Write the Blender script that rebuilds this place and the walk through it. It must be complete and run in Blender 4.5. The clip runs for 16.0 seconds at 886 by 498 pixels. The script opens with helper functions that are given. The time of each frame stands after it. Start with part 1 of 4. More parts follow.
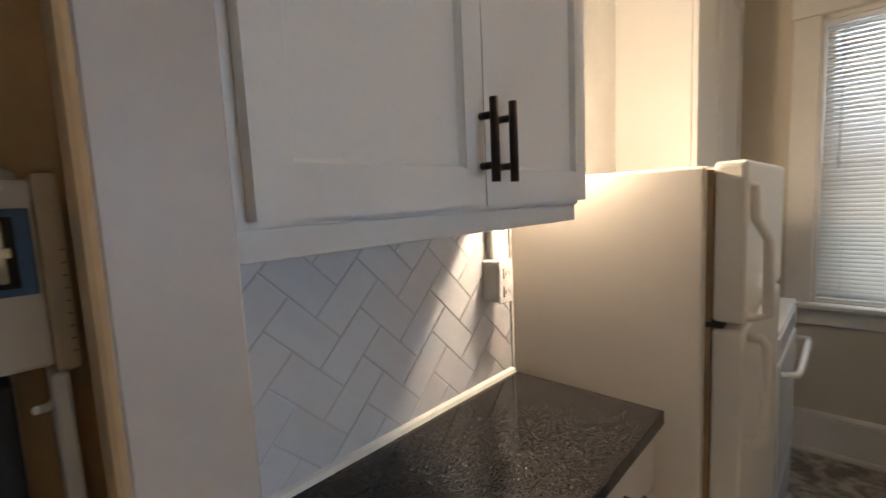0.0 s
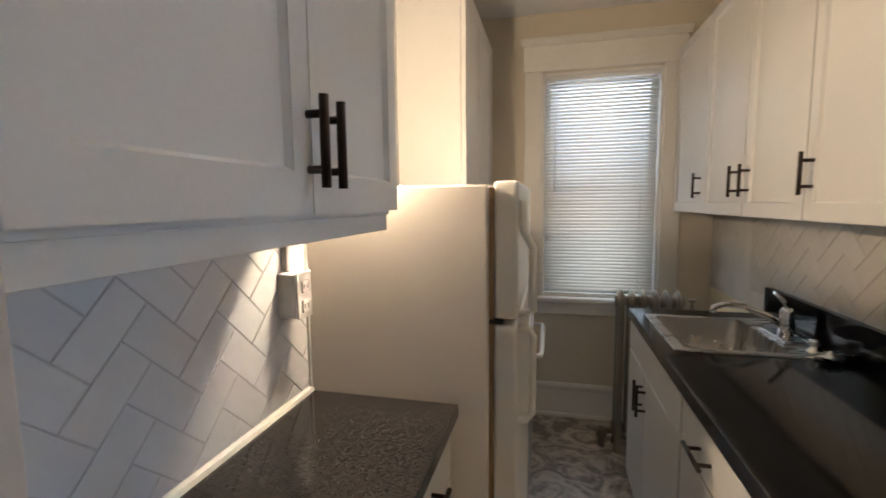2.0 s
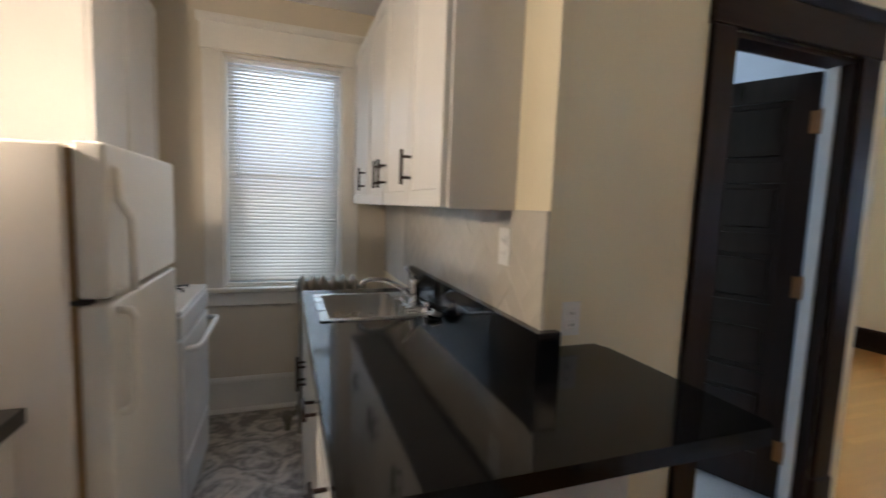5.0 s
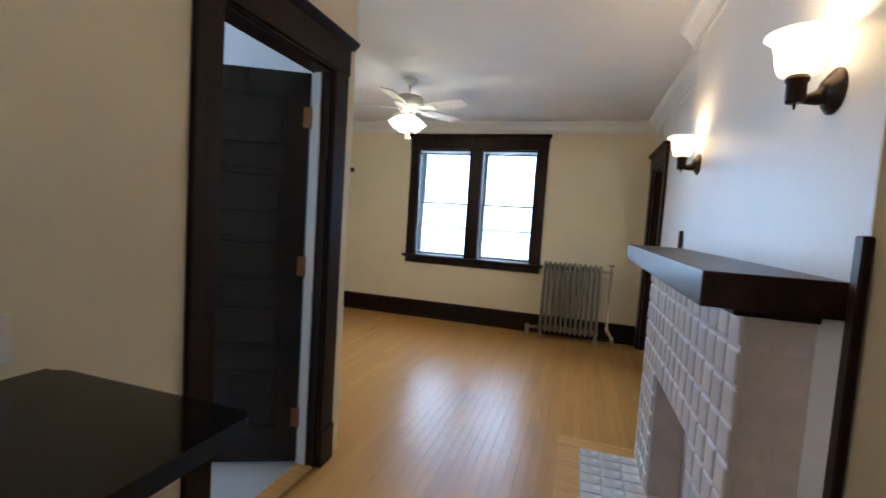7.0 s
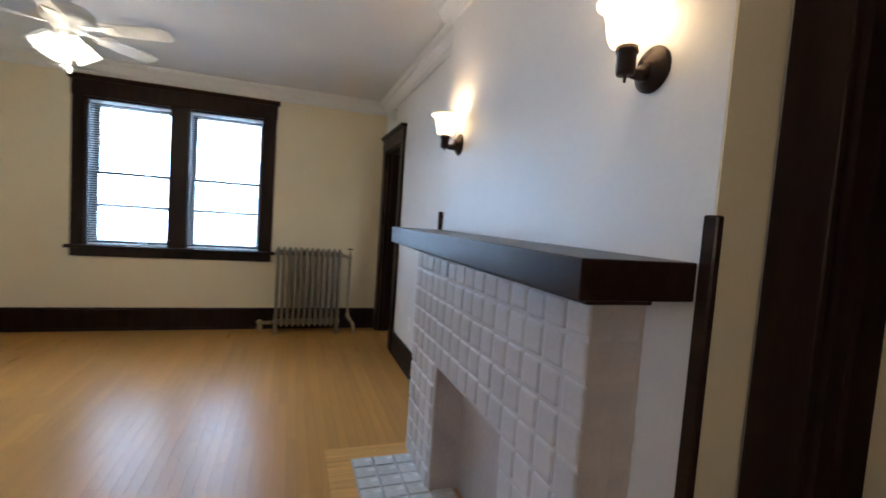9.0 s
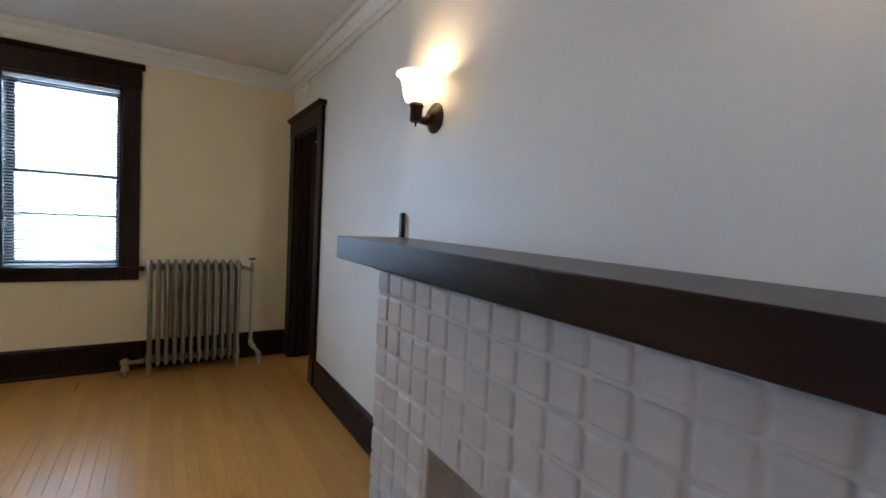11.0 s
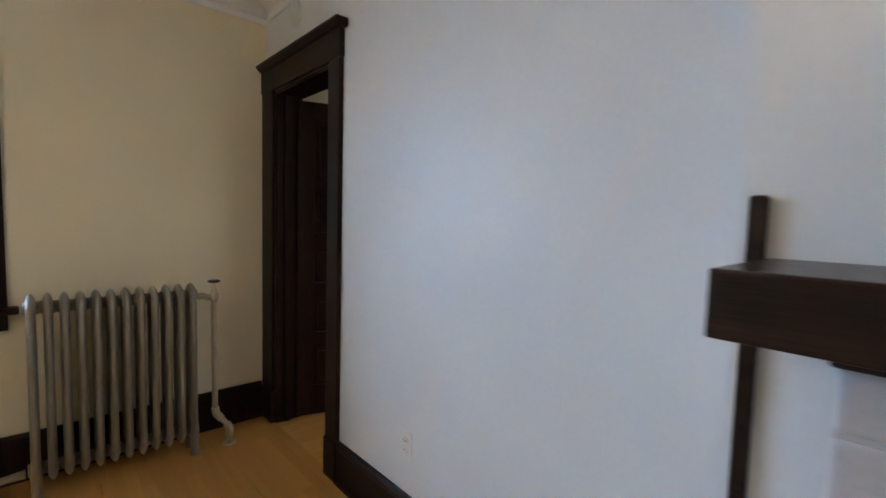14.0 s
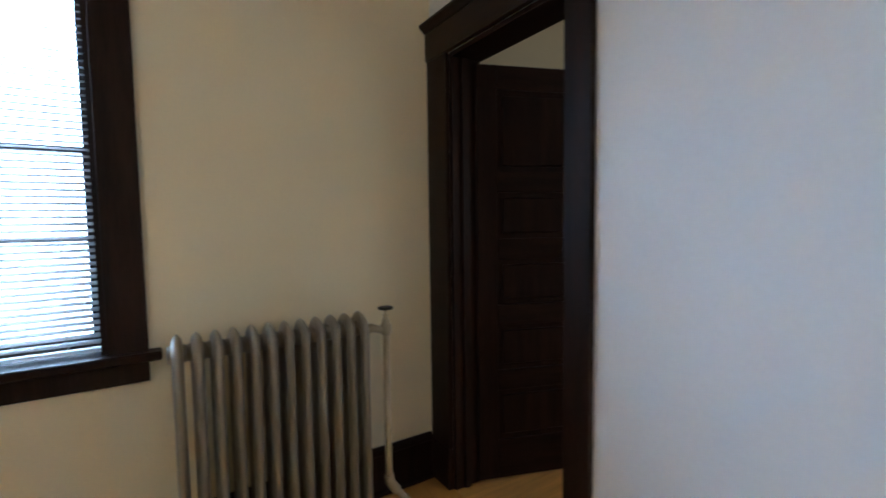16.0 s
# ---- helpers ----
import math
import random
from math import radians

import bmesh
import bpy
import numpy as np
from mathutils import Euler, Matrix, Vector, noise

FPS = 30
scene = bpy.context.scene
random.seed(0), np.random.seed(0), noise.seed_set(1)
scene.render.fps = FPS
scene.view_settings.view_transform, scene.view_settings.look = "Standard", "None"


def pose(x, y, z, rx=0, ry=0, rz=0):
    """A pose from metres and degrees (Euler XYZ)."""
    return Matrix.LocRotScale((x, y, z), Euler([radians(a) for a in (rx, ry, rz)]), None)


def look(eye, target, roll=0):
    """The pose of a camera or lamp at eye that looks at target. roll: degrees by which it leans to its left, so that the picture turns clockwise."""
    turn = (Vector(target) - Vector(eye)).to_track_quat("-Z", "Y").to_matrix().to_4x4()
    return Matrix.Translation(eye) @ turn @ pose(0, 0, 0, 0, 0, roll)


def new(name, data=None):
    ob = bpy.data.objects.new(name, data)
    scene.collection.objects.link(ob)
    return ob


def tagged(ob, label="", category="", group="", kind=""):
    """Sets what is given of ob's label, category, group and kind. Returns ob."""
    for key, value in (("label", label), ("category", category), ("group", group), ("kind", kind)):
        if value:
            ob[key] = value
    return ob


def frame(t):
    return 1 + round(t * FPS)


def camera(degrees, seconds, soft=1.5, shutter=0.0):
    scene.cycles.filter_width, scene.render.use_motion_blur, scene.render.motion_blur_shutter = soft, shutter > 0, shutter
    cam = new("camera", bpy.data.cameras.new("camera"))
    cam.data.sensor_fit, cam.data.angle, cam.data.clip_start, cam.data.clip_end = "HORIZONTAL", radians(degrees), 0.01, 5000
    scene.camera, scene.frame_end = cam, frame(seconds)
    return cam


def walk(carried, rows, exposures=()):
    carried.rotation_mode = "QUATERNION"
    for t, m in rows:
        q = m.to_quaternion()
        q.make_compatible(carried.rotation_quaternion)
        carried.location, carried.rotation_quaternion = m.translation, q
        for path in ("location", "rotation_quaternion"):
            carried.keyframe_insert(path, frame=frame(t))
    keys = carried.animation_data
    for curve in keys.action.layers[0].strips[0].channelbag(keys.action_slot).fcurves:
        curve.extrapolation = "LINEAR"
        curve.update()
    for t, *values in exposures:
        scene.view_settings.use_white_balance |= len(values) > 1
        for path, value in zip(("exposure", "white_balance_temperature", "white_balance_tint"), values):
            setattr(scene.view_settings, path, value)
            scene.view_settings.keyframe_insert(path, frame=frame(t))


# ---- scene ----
cam = camera(90.0, 16.0, 1.6, 0.5)
PATH = [
    (0, (0.187, 0.134, 1.43), (-1.168, 1.589, 1.214), -2.7),
    (0.5, (0.126, 0.126, 1.428), (-0.977, 1.78, 1.205), -2.0),
    (1, (0.1, 0.123, 1.429), (-0.759, 1.915, 1.199), -1.7),
    (1.5, (0.101, 0.118, 1.433), (-0.565, 1.992, 1.221), -1.2),
    (2, (0.102, 0.129, 1.432), (-0.369, 2.062, 1.226), -0.6),
    (2.5, (0.105, 0.126, 1.427), (-0.185, 2.095, 1.229), -0.1),
    (3, (0.118, 0.12, 1.421), (0.006, 2.106, 1.212), 0.3),
    (5.5, (0.456, 0.051, 1.367), (1.582, 1.695, 1.196), 2.9),
    (6, (0.487, 0.053, 1.363), (2.104, 1.22, 1.212), 3.8),
    (6.5, (0.566, 0.066, 1.35), (2.394, 0.869, 1.223), 3.7),
    (7, (0.679, 0.069, 1.347), (2.588, 0.652, 1.211), 3.7),
    (7.5, (0.78, 0.131, 1.332), (2.741, 0.499, 1.189), 3.9),
    (8, (0.899, 0.287, 1.331), (2.893, 0.347, 1.184), 4.0),
    (8.5, (0.986, 0.351, 1.32), (2.956, 0.035, 1.186), 4.2),
    (9, (1.144, 0.326, 1.318), (3.03, -0.328, 1.19), 4.0),
    (9.5, (1.283, 0.319, 1.324), (3.084, -0.538, 1.183), 3.6),
    (12, (2.452, 0.407, 1.337), (4.009, -0.843, 1.228), 2.8),
    (12.5, (2.685, 0.422, 1.325), (4.146, -0.94, 1.202), 2.5),
    (13, (2.948, 0.369, 1.334), (4.408, -0.99, 1.204), 2.1),
    (13.5, (3.207, 0.365, 1.323), (4.682, -0.978, 1.186), 1.8),
    (14, (3.446, 0.386, 1.316), (4.924, -0.955, 1.175), 1.6),
    (14.5, (3.73, 0.355, 1.333), (5.218, -0.971, 1.175), 1.2),
    (15, (4.003, 0.396, 1.31), (5.513, -0.908, 1.168), 0.6),
    (15.5, (4.225, 0.441, 1.304), (5.8, -0.786, 1.182), 0.1),
    (16, (4.43, 0.46, 1.289), (6.114, -0.611, 1.161), -0.8),
]
walk(cam, [(t, look(eye, target, roll)) for t, eye, target, roll in PATH], [(0, -0.13, 5750, 10), (3, -0.17, 5600, 10), (6, 0.0, 5200, 10), (7.5, -0.06, 5450, 10), (8.5, -0.1, 5450, 10), (9.5, -0.26, 5450, 10), (12, -0.42, 5700, 10), (13, -0.28, 5600, 10), (14.5, -0.1, 5450, 10), (16, -0.1, 5300, 10)])

# ---- world and large lights ----
wd = bpy.data.worlds.new("sky")
scene.world = wd
wd.use_nodes = True
sky = wd.node_tree.nodes.new("ShaderNodeTexSky")
sky.sky_type, sky.sun_disc = "NISHITA", False
sky.sun_elevation, sky.sun_rotation = radians(35), radians(200)
wd.node_tree.links.new(sky.outputs[0], wd.node_tree.nodes["Background"].inputs[0])
wd.node_tree.nodes["Background"].inputs[1].default_value = 0.12


def lamp(name, kind, m, power, colour, size=0.05, size_y=None):
    data = bpy.data.lights.new(name, kind)
    data.energy, data.color = power, colour
    if kind == "AREA":
        data.shape, data.size, data.size_y = "RECTANGLE", size, size_y or size
    elif kind == "SUN":
        data.angle = size
    else:
        data.shadow_soft_size = size
    ob = new(name, data)
    ob.matrix_world = m
    return ob


WARM = (1.0, 0.76, 0.48)
DAY = (0.50, 0.74, 1.0)
lamp("sun", "SUN", look((20, 4, 12), (0, 0, 0)), 0.6, (1, 0.96, 0.9), radians(12))
lamp("daylight_living", "AREA", pose(6.62, 1.415, 1.57, 0, 90, 0), 100, DAY, 1.55, 1.75)
lamp("daylight_kitchen", "AREA", pose(0.4, 3.36, 1.52, -90, 0, 0), 15, (0.70, 0.80, 1.0), 0.85, 1.5)
# Unseen lamp at an assumed window, added to light the bedroom wall.
lamp("bedroom_fill", "AREA", pose(4.1, -3.7, 1.5, 90, 0, 0), 12, (1.0, 0.92, 0.75), 1.3, 1.0)
# Fill lamp added inside the bathroom; no window is built there.
lamp("bath_fill", "AREA", pose(2.0, 3.25, 1.6, -90, 0, 0), 14, (0.62, 0.78, 1.0), 0.6, 0.9)
# Unseen light, inferred from the shadow edge on the left tiles.
lamp("hidden_counter_light", "POINT", pose(-0.365, 1.205, 1.62), 34, (1.0, 0.72, 0.44), 0.03)
spot = lamp("kitchen_ceiling_lamp", "SPOT", look((0.08, 1.6, 2.54), (-0.5, 1.15, 0.0)), 10.5, (1.0, 0.74, 0.47), 0.09)
spot.data.spot_size, spot.data.spot_blend = radians(160), 0.35
# Unseen warm fill, added to brighten the bathroom wall and hall side.
lamp("entry_fill", "POINT", pose(1.75, 0.25, 2.45), 2.2, WARM, 0.06)
for sx in (2.065, 3.428):
    lamp("sconce_bulb", "POINT", pose(sx, -0.435, 1.86), 4.5, (1.0, 0.62, 0.30), 0.03)
lamp("fan_bulb", "POINT", pose(4.53, 1.66, 2.13), 22, WARM, 0.1)


# ---- materials ----
def mat(name, colour, rough=0.5, metal=0.0, var=0.08, scale=6.0, bump=0.1, bscale=120.0, grain=None, island=0.0, spec=0.5, coat=0.0, objvar=0.0, fine=0.5, contrast=1.0, rvar=0.06, warp=0.0):
    m = bpy.data.materials.new(name)
    m.use_nodes = True
    nt = m.node_tree
    b = nt.nodes["Principled BSDF"]
    n, l = nt.nodes, nt.links
    tc = n.new("ShaderNodeTexCoord")
    mp = n.new("ShaderNodeMapping")
    l.new(tc.outputs["Object"], mp.inputs[0])
    if grain:
        mp.inputs["Scale"].default_value = grain
    n1 = n.new("ShaderNodeTexNoise")
    n1.inputs["Scale"].default_value, n1.inputs["Detail"].default_value = scale, 6
    n1.inputs["Distortion"].default_value = warp
    n2 = n.new("ShaderNodeTexNoise")
    n2.inputs["Scale"].default_value, n2.inputs["Detail"].default_value = bscale, 4
    l.new(mp.outputs[0], n1.inputs[0])
    l.new(mp.outputs[0], n2.inputs[0])
    mix = n.new("ShaderNodeMath")
    mix.operation = "MULTIPLY_ADD"
    mix.inputs[1].default_value = fine
    l.new(n2.outputs[0], mix.inputs[0])
    l.new(n1.outputs[0], mix.inputs[2])
    ramp = n.new("ShaderNodeMapRange")
    ramp.inputs["From Min"].default_value, ramp.inputs["From Max"].default_value = 0.5 + 0.5 * fine - 0.15 * (1 + fine) / contrast, 0.5 + 0.5 * fine + 0.15 * (1 + fine) / contrast
    ramp.inputs["To Min"].default_value, ramp.inputs["To Max"].default_value = 1 - var, 1 + var
    l.new(mix.outputs[0], ramp.inputs[0])
    last = ramp.outputs[0]
    if island or objvar:
        info = n.new("ShaderNodeObjectInfo" if objvar else "ShaderNodeNewGeometry")
        r2 = n.new("ShaderNodeMapRange")
        k = objvar or island
        r2.inputs["To Min"].default_value, r2.inputs["To Max"].default_value = 1 - k, 1 + k
        l.new(info.outputs["Random" if objvar else "Random Per Island"], r2.inputs[0])
        mu = n.new("ShaderNodeMath")
        mu.operation = "MULTIPLY"
        l.new(last, mu.inputs[0])
        l.new(r2.outputs[0], mu.inputs[1])
        last = mu.outputs[0]
    vm = n.new("ShaderNodeVectorMath")
    vm.operation = "SCALE"
    vm.inputs[0].default_value = colour
    l.new(last, vm.inputs["Scale"])
    l.new(vm.outputs[0], b.inputs["Base Color"])
    b.inputs["Metallic"].default_value = metal
    b.inputs["Specular IOR Level"].default_value = spec
    b.inputs["Coat Weight"].default_value = coat
    b.inputs["Coat Roughness"].default_value = 0.12
    rr = n.new("ShaderNodeMapRange")
    rr.inputs["To Min"].default_value, rr.inputs["To Max"].default_value = max(0.02, rough - rvar), min(1, rough + rvar)
    l.new(n1.outputs[0], rr.inputs[0])
    l.new(rr.outputs[0], b.inputs["Roughness"])
    if bump:
        bp = n.new("ShaderNodeBump")
        bp.inputs["Strength"].default_value, bp.inputs["Distance"].default_value = bump, 0.004
        l.new(n2.outputs[0], bp.inputs["Height"])
        l.new(bp.outputs[0], b.inputs["Normal"])
    return m


def glow(name, colour, strength):
    m = bpy.data.materials.new(name)
    m.use_nodes = True
    b = m.node_tree.nodes["Principled BSDF"]
    b.inputs["Base Color"].default_value = (0.9, 0.88, 0.82, 1)
    b.inputs["Emission Color"].default_value = (*colour, 1)
    b.inputs["Emission Strength"].default_value = strength
    b.inputs["Roughness"].default_value = 0.25
    return m


def garden_glow():
    """Bright blurred foliage above, pale sky-lit wall below."""
    m = glow("garden_backdrop", (0.85, 0.93, 1.0), 1.7)
    n, l = m.node_tree.nodes, m.node_tree.links
    tc = n.new("ShaderNodeTexCoord")
    sx = n.new("ShaderNodeSeparateXYZ")
    l.new(tc.outputs["Object"], sx.inputs[0])
    nz = n.new("ShaderNodeTexNoise")
    nz.inputs["Scale"].default_value = 1.6
    l.new(tc.outputs["Object"], nz.inputs[0])
    ad = n.new("ShaderNodeMath")
    ad.operation = "MULTIPLY_ADD"
    ad.inputs[1].default_value = 1.6
    l.new(nz.outputs[0], ad.inputs[0])
    l.new(sx.outputs["Z"], ad.inputs[2])
    mr = n.new("ShaderNodeMapRange")
    mr.inputs["From Min"].default_value, mr.inputs["From Max"].default_value = 2.1, 2.9
    l.new(ad.outputs[0], mr.inputs[0])
    mx = n.new("ShaderNodeMix")
    mx.data_type = "RGBA"
    mx.inputs[6].default_value = (0.74, 0.88, 1.0, 1)
    mx.inputs[7].default_value = (0.66, 0.82, 0.56, 1)
    l.new(mr.outputs[0], mx.inputs[0])
    l.new(mx.outputs[2], n["Principled BSDF"].inputs["Emission Color"])
    return m


def clear_glass():
    m = bpy.data.materials.new("window_glass")
    m.use_nodes = True
    b = m.node_tree.nodes["Principled BSDF"]
    b.inputs["Transmission Weight"].default_value, b.inputs["Roughness"].default_value, b.inputs["IOR"].default_value = 1.0, 0.0, 1.05
    return m


def slat_mat(name, colour, through_light):
    m = mat(name, colour, 0.45, var=0.03, bump=0.0)
    nt = m.node_tree
    tr = nt.nodes.new("ShaderNodeBsdfTranslucent")
    tr.inputs[0].default_value = (*colour, 1)
    mx = nt.nodes.new("ShaderNodeMixShader")
    mx.inputs[0].default_value = through_light
    nt.links.new(nt.nodes["Principled BSDF"].outputs[0], mx.inputs[1])
    nt.links.new(tr.outputs[0], mx.inputs[2])
    nt.links.new(mx.outputs[0], nt.nodes["Material Output"].inputs[0])
    return m


M_WALL = mat("cream_paint", (0.82, 0.735, 0.53), 0.55, var=0.03, scale=2.5, bump=0.12, bscale=90)
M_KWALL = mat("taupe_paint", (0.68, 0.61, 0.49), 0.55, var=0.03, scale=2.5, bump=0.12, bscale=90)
M_BREAST = mat("pale_wall_paint", (0.80, 0.795, 0.785), 0.42, var=0.03, scale=2.5, bump=0.12, bscale=70)
M_CEIL = mat("ceiling_paint", (0.84, 0.845, 0.85), 0.7, var=0.03, scale=2, bump=0.15, bscale=80)
M_WHITE = mat("white_trim_paint", (0.80, 0.77, 0.71), 0.35, var=0.04, scale=5, bump=0.05, bscale=60)
# White casing toned tan and darker, so its colour holds the shade.
M_CASING = mat("shade_toned_casing", (0.55, 0.49, 0.43), 0.4, var=0.04, scale=3, bump=0.08, bscale=80)
M_CAB = mat("cabinet_paint", (0.73, 0.71, 0.675), 0.38, var=0.03, scale=4, bump=0.06, bscale=150)
M_DARK = mat("dark_stained_wood", (0.018, 0.0085, 0.006), 0.40, var=0.45, scale=4, bump=0.12, bscale=35, grain=(6, 6, 0.6), spec=0.16)
M_DARKH = mat("dark_stained_rail", (0.018, 0.0085, 0.006), 0.40, var=0.45, scale=4, bump=0.12, bscale=35, grain=(0.6, 6, 6), spec=0.16)
M_LEAF = mat("dark_varnished_door", (0.018, 0.010, 0.009), 0.30, var=0.4, scale=4, bump=0.08, bscale=35, grain=(6, 6, 0.6), spec=0.36)
M_MANTEL = mat("espresso_mantel", (0.021, 0.0105, 0.0075), 0.30, var=0.6, scale=3, bump=0.12, bscale=30, grain=(0.5, 6, 8), spec=0.22)
M_OAK = mat("maple_floor", (0.54, 0.278, 0.073), 0.29, var=0.05, scale=3.0, bump=0.008, bscale=40, grain=(0.7, 9, 1), objvar=0.07, fine=0.3, spec=0.24, rvar=0.04)
M_OAK2 = mat("maple_threshold", (0.66, 0.36, 0.10), 0.3, var=0.2, scale=3, bump=0.05, bscale=40, grain=(14, 0.7, 1), coat=0.1)
M_GAP = mat("board_gap", (0.34, 0.17, 0.045), 0.9, var=0.2)
M_VINYL = mat("marbled_vinyl", (0.36, 0.32, 0.275), 0.4, var=0.5, scale=5.0, bump=0.04, bscale=30, fine=0.35, contrast=1.5, warp=2.6)
M_TILE = mat("glazed_white_tile", (0.71, 0.71, 0.72), 0.16, var=0.03, scale=4, bump=0.03, bscale=30, objvar=0.03)
M_GROUT = mat("grey_grout", (0.56, 0.56, 0.56), 0.85, var=0.1)
# Right-wall tile and grout toned darker and creamier, offsetting excess light there.
M_TILE2 = mat("toned_right_tile", (0.62, 0.575, 0.49), 0.14, var=0.03, scale=4, bump=0.03, bscale=30, objvar=0.03)
M_GROUT2 = mat("toned_right_grout", (0.55, 0.51, 0.43), 0.85, var=0.1)
M_BRICK = mat("painted_brick", (0.55, 0.51, 0.505), 0.36, var=0.06, scale=14, bump=0.25, bscale=70, objvar=0.05)
M_HEARTH = mat("hearth_tile_paint", (0.66, 0.66, 0.66), 0.26, var=0.12, scale=14, bump=0.3, bscale=60, objvar=0.07)
M_HGROUT = mat("hearth_joint", (0.50, 0.50, 0.50), 0.8, var=0.2)
M_FIREBOX = mat("firebox_paint", (0.47, 0.41, 0.39), 0.6, var=0.12, scale=6, bump=0.3, bscale=40)
M_BLACK = mat("polished_black_counter", (0.006, 0.006, 0.007), 0.08, var=0.3, scale=200, bump=0.0, spec=0.3)
M_CHAR = mat("charcoal_laminate", (0.025, 0.0235, 0.023), 0.07, var=0.75, scale=260, bump=0.02, bscale=500, grain=(1.3, 0.7, 1), fine=0.8, contrast=1.5, spec=0.4, rvar=0.02)
M_FRIDGE = mat("almond_enamel", (0.83, 0.77, 0.70), 0.35, var=0.03, scale=3, bump=0.12, bscale=260)
M_FRDOOR = mat("fridge_door_enamel", (0.82, 0.79, 0.72), 0.3, var=0.02, scale=3, bump=0.1, bscale=260)
M_STOVE = mat("white_enamel", (0.82, 0.82, 0.82), 0.2, var=0.02, bump=0.0)
M_PLASTIC = mat("white_plastic", (0.82, 0.80, 0.76), 0.35, var=0.02, bump=0.0)
M_GASKET = mat("brown_gasket", (0.30, 0.20, 0.10), 0.6, var=0.15)
M_BRONZE = mat("oil_rubbed_bronze", (0.032, 0.017, 0.011), 0.35, 0.5, var=0.3, scale=20, bump=0.03)
M_STEEL = mat("brushed_steel", (0.52, 0.505, 0.48), 0.28, 1.0, var=0.04, scale=8, bump=0.01, bscale=120, grain=(1, 5, 1))
M_CHROME = mat("chrome", (0.75, 0.75, 0.76), 0.08, 1.0, var=0.04, bump=0.0)
M_RAD = mat("silver_radiator_paint", (0.28, 0.25, 0.20), 0.36, 0.4, var=0.07, scale=9, bump=0.12, bscale=90)
M_PIPE = mat("cream_pipe_paint", (0.40, 0.33, 0.215), 0.4, 0.1, var=0.14, scale=12, bump=0.15, bscale=60)
M_BRASS = mat("worn_brass", (0.35, 0.20, 0.10), 0.4, 0.9, var=0.2, bump=0.0)
M_FAN = mat("fan_white", (0.80, 0.79, 0.76), 0.35, var=0.02, bump=0.0)
M_BATH = mat("bath_white_paint", (0.80, 0.79, 0.80), 0.5, var=0.03, bump=0.08)
M_HEX = mat("bath_floor_tile", (0.62, 0.63, 0.64), 0.35, var=0.08, scale=60, bump=0.1)
# Closet brown made more saturated to stand for warm light inside.
M_CLOSET = mat("closet_warm_tone", (0.50, 0.34, 0.17), 0.55, var=0.1, scale=4, bump=0.12, bscale=70)
M_CAPTAN = mat("tan_cap_paint", (0.58, 0.47, 0.32), 0.45, var=0.06, bump=0.05)
M_BLUE = mat("blue_plate", (0.12, 0.22, 0.42), 0.25, var=0.2, bump=0.0)
M_INK = mat("black_rubber", (0.012, 0.012, 0.012), 0.5, var=0.2, bump=0.0)
M_SHADE = glow("frosted_shade_glass", (1.0, 0.64, 0.29), 5.5)
M_FANSHADE = glow("fan_shade_glass", (1.0, 0.84, 0.60), 4.0)
M_GLASS = clear_glass()
M_SLAT = slat_mat("open_blind_slat", (0.80, 0.81, 0.81), 0.45)
# Ivory tint of these slats stands for yellowish light from outdoors.
M_KSLAT = slat_mat("closed_blind_slat", (0.86, 0.81, 0.73), 0.42)
M_DSASH = mat("brown_sash_paint", (0.035, 0.022, 0.018), 0.4, var=0.2, bump=0.03)
M_SASH = mat("sash_paint", (0.55, 0.56, 0.56), 0.4, var=0.03, bump=0.03)


# ---- building helpers ----
def box(bm, x0, x1, y0, y1, z0, z1, bev=0.0, seg=1):
    r = bmesh.ops.create_cube(bm, size=1.0)
    bmesh.ops.scale(bm, vec=(x1 - x0, y1 - y0, z1 - z0), verts=r["verts"])
    bmesh.ops.translate(bm, vec=((x0 + x1) / 2, (y0 + y1) / 2, (z0 + z1) / 2), verts=r["verts"])
    if bev:
        e = list({e for v in r["verts"] for e in v.link_edges})
        bmesh.ops.bevel(bm, geom=e, offset=bev, segments=seg, affect="EDGES", profile=0.6)
    return bm


def boxed(*a, **k):
    return box(bmesh.new(), *a, **k)


def tube(bm, pts, r, seg=10, caps=True):
    """A round bar of radius r (or one radius a point) along pts."""
    rings = []
    rad = r if isinstance(r, (list, tuple)) else [r] * len(pts)
    pts = [Vector(p) for p in pts]
    up = None
    for i, p in enumerate(pts):
        d = (pts[min(i + 1, len(pts) - 1)] - pts[max(i - 1, 0)]).normalized()
        if up is None:
            up = d.orthogonal().normalized()
        up = (up - d * up.dot(d)).normalized()
        side = d.cross(up)
        rings.append([bm.verts.new(p + rad[i] * (math.cos(a) * up + math.sin(a) * side)) for a in (2 * math.pi * j / seg for j in range(seg))])
    for a, b in zip(rings, rings[1:]):
        for j in range(seg):
            bm.faces.new((a[j], a[(j + 1) % seg], b[(j + 1) % seg], b[j])).smooth = True
    if caps:
        bm.faces.new(list(reversed(rings[0])))
        bm.faces.new(rings[-1])
    return bm


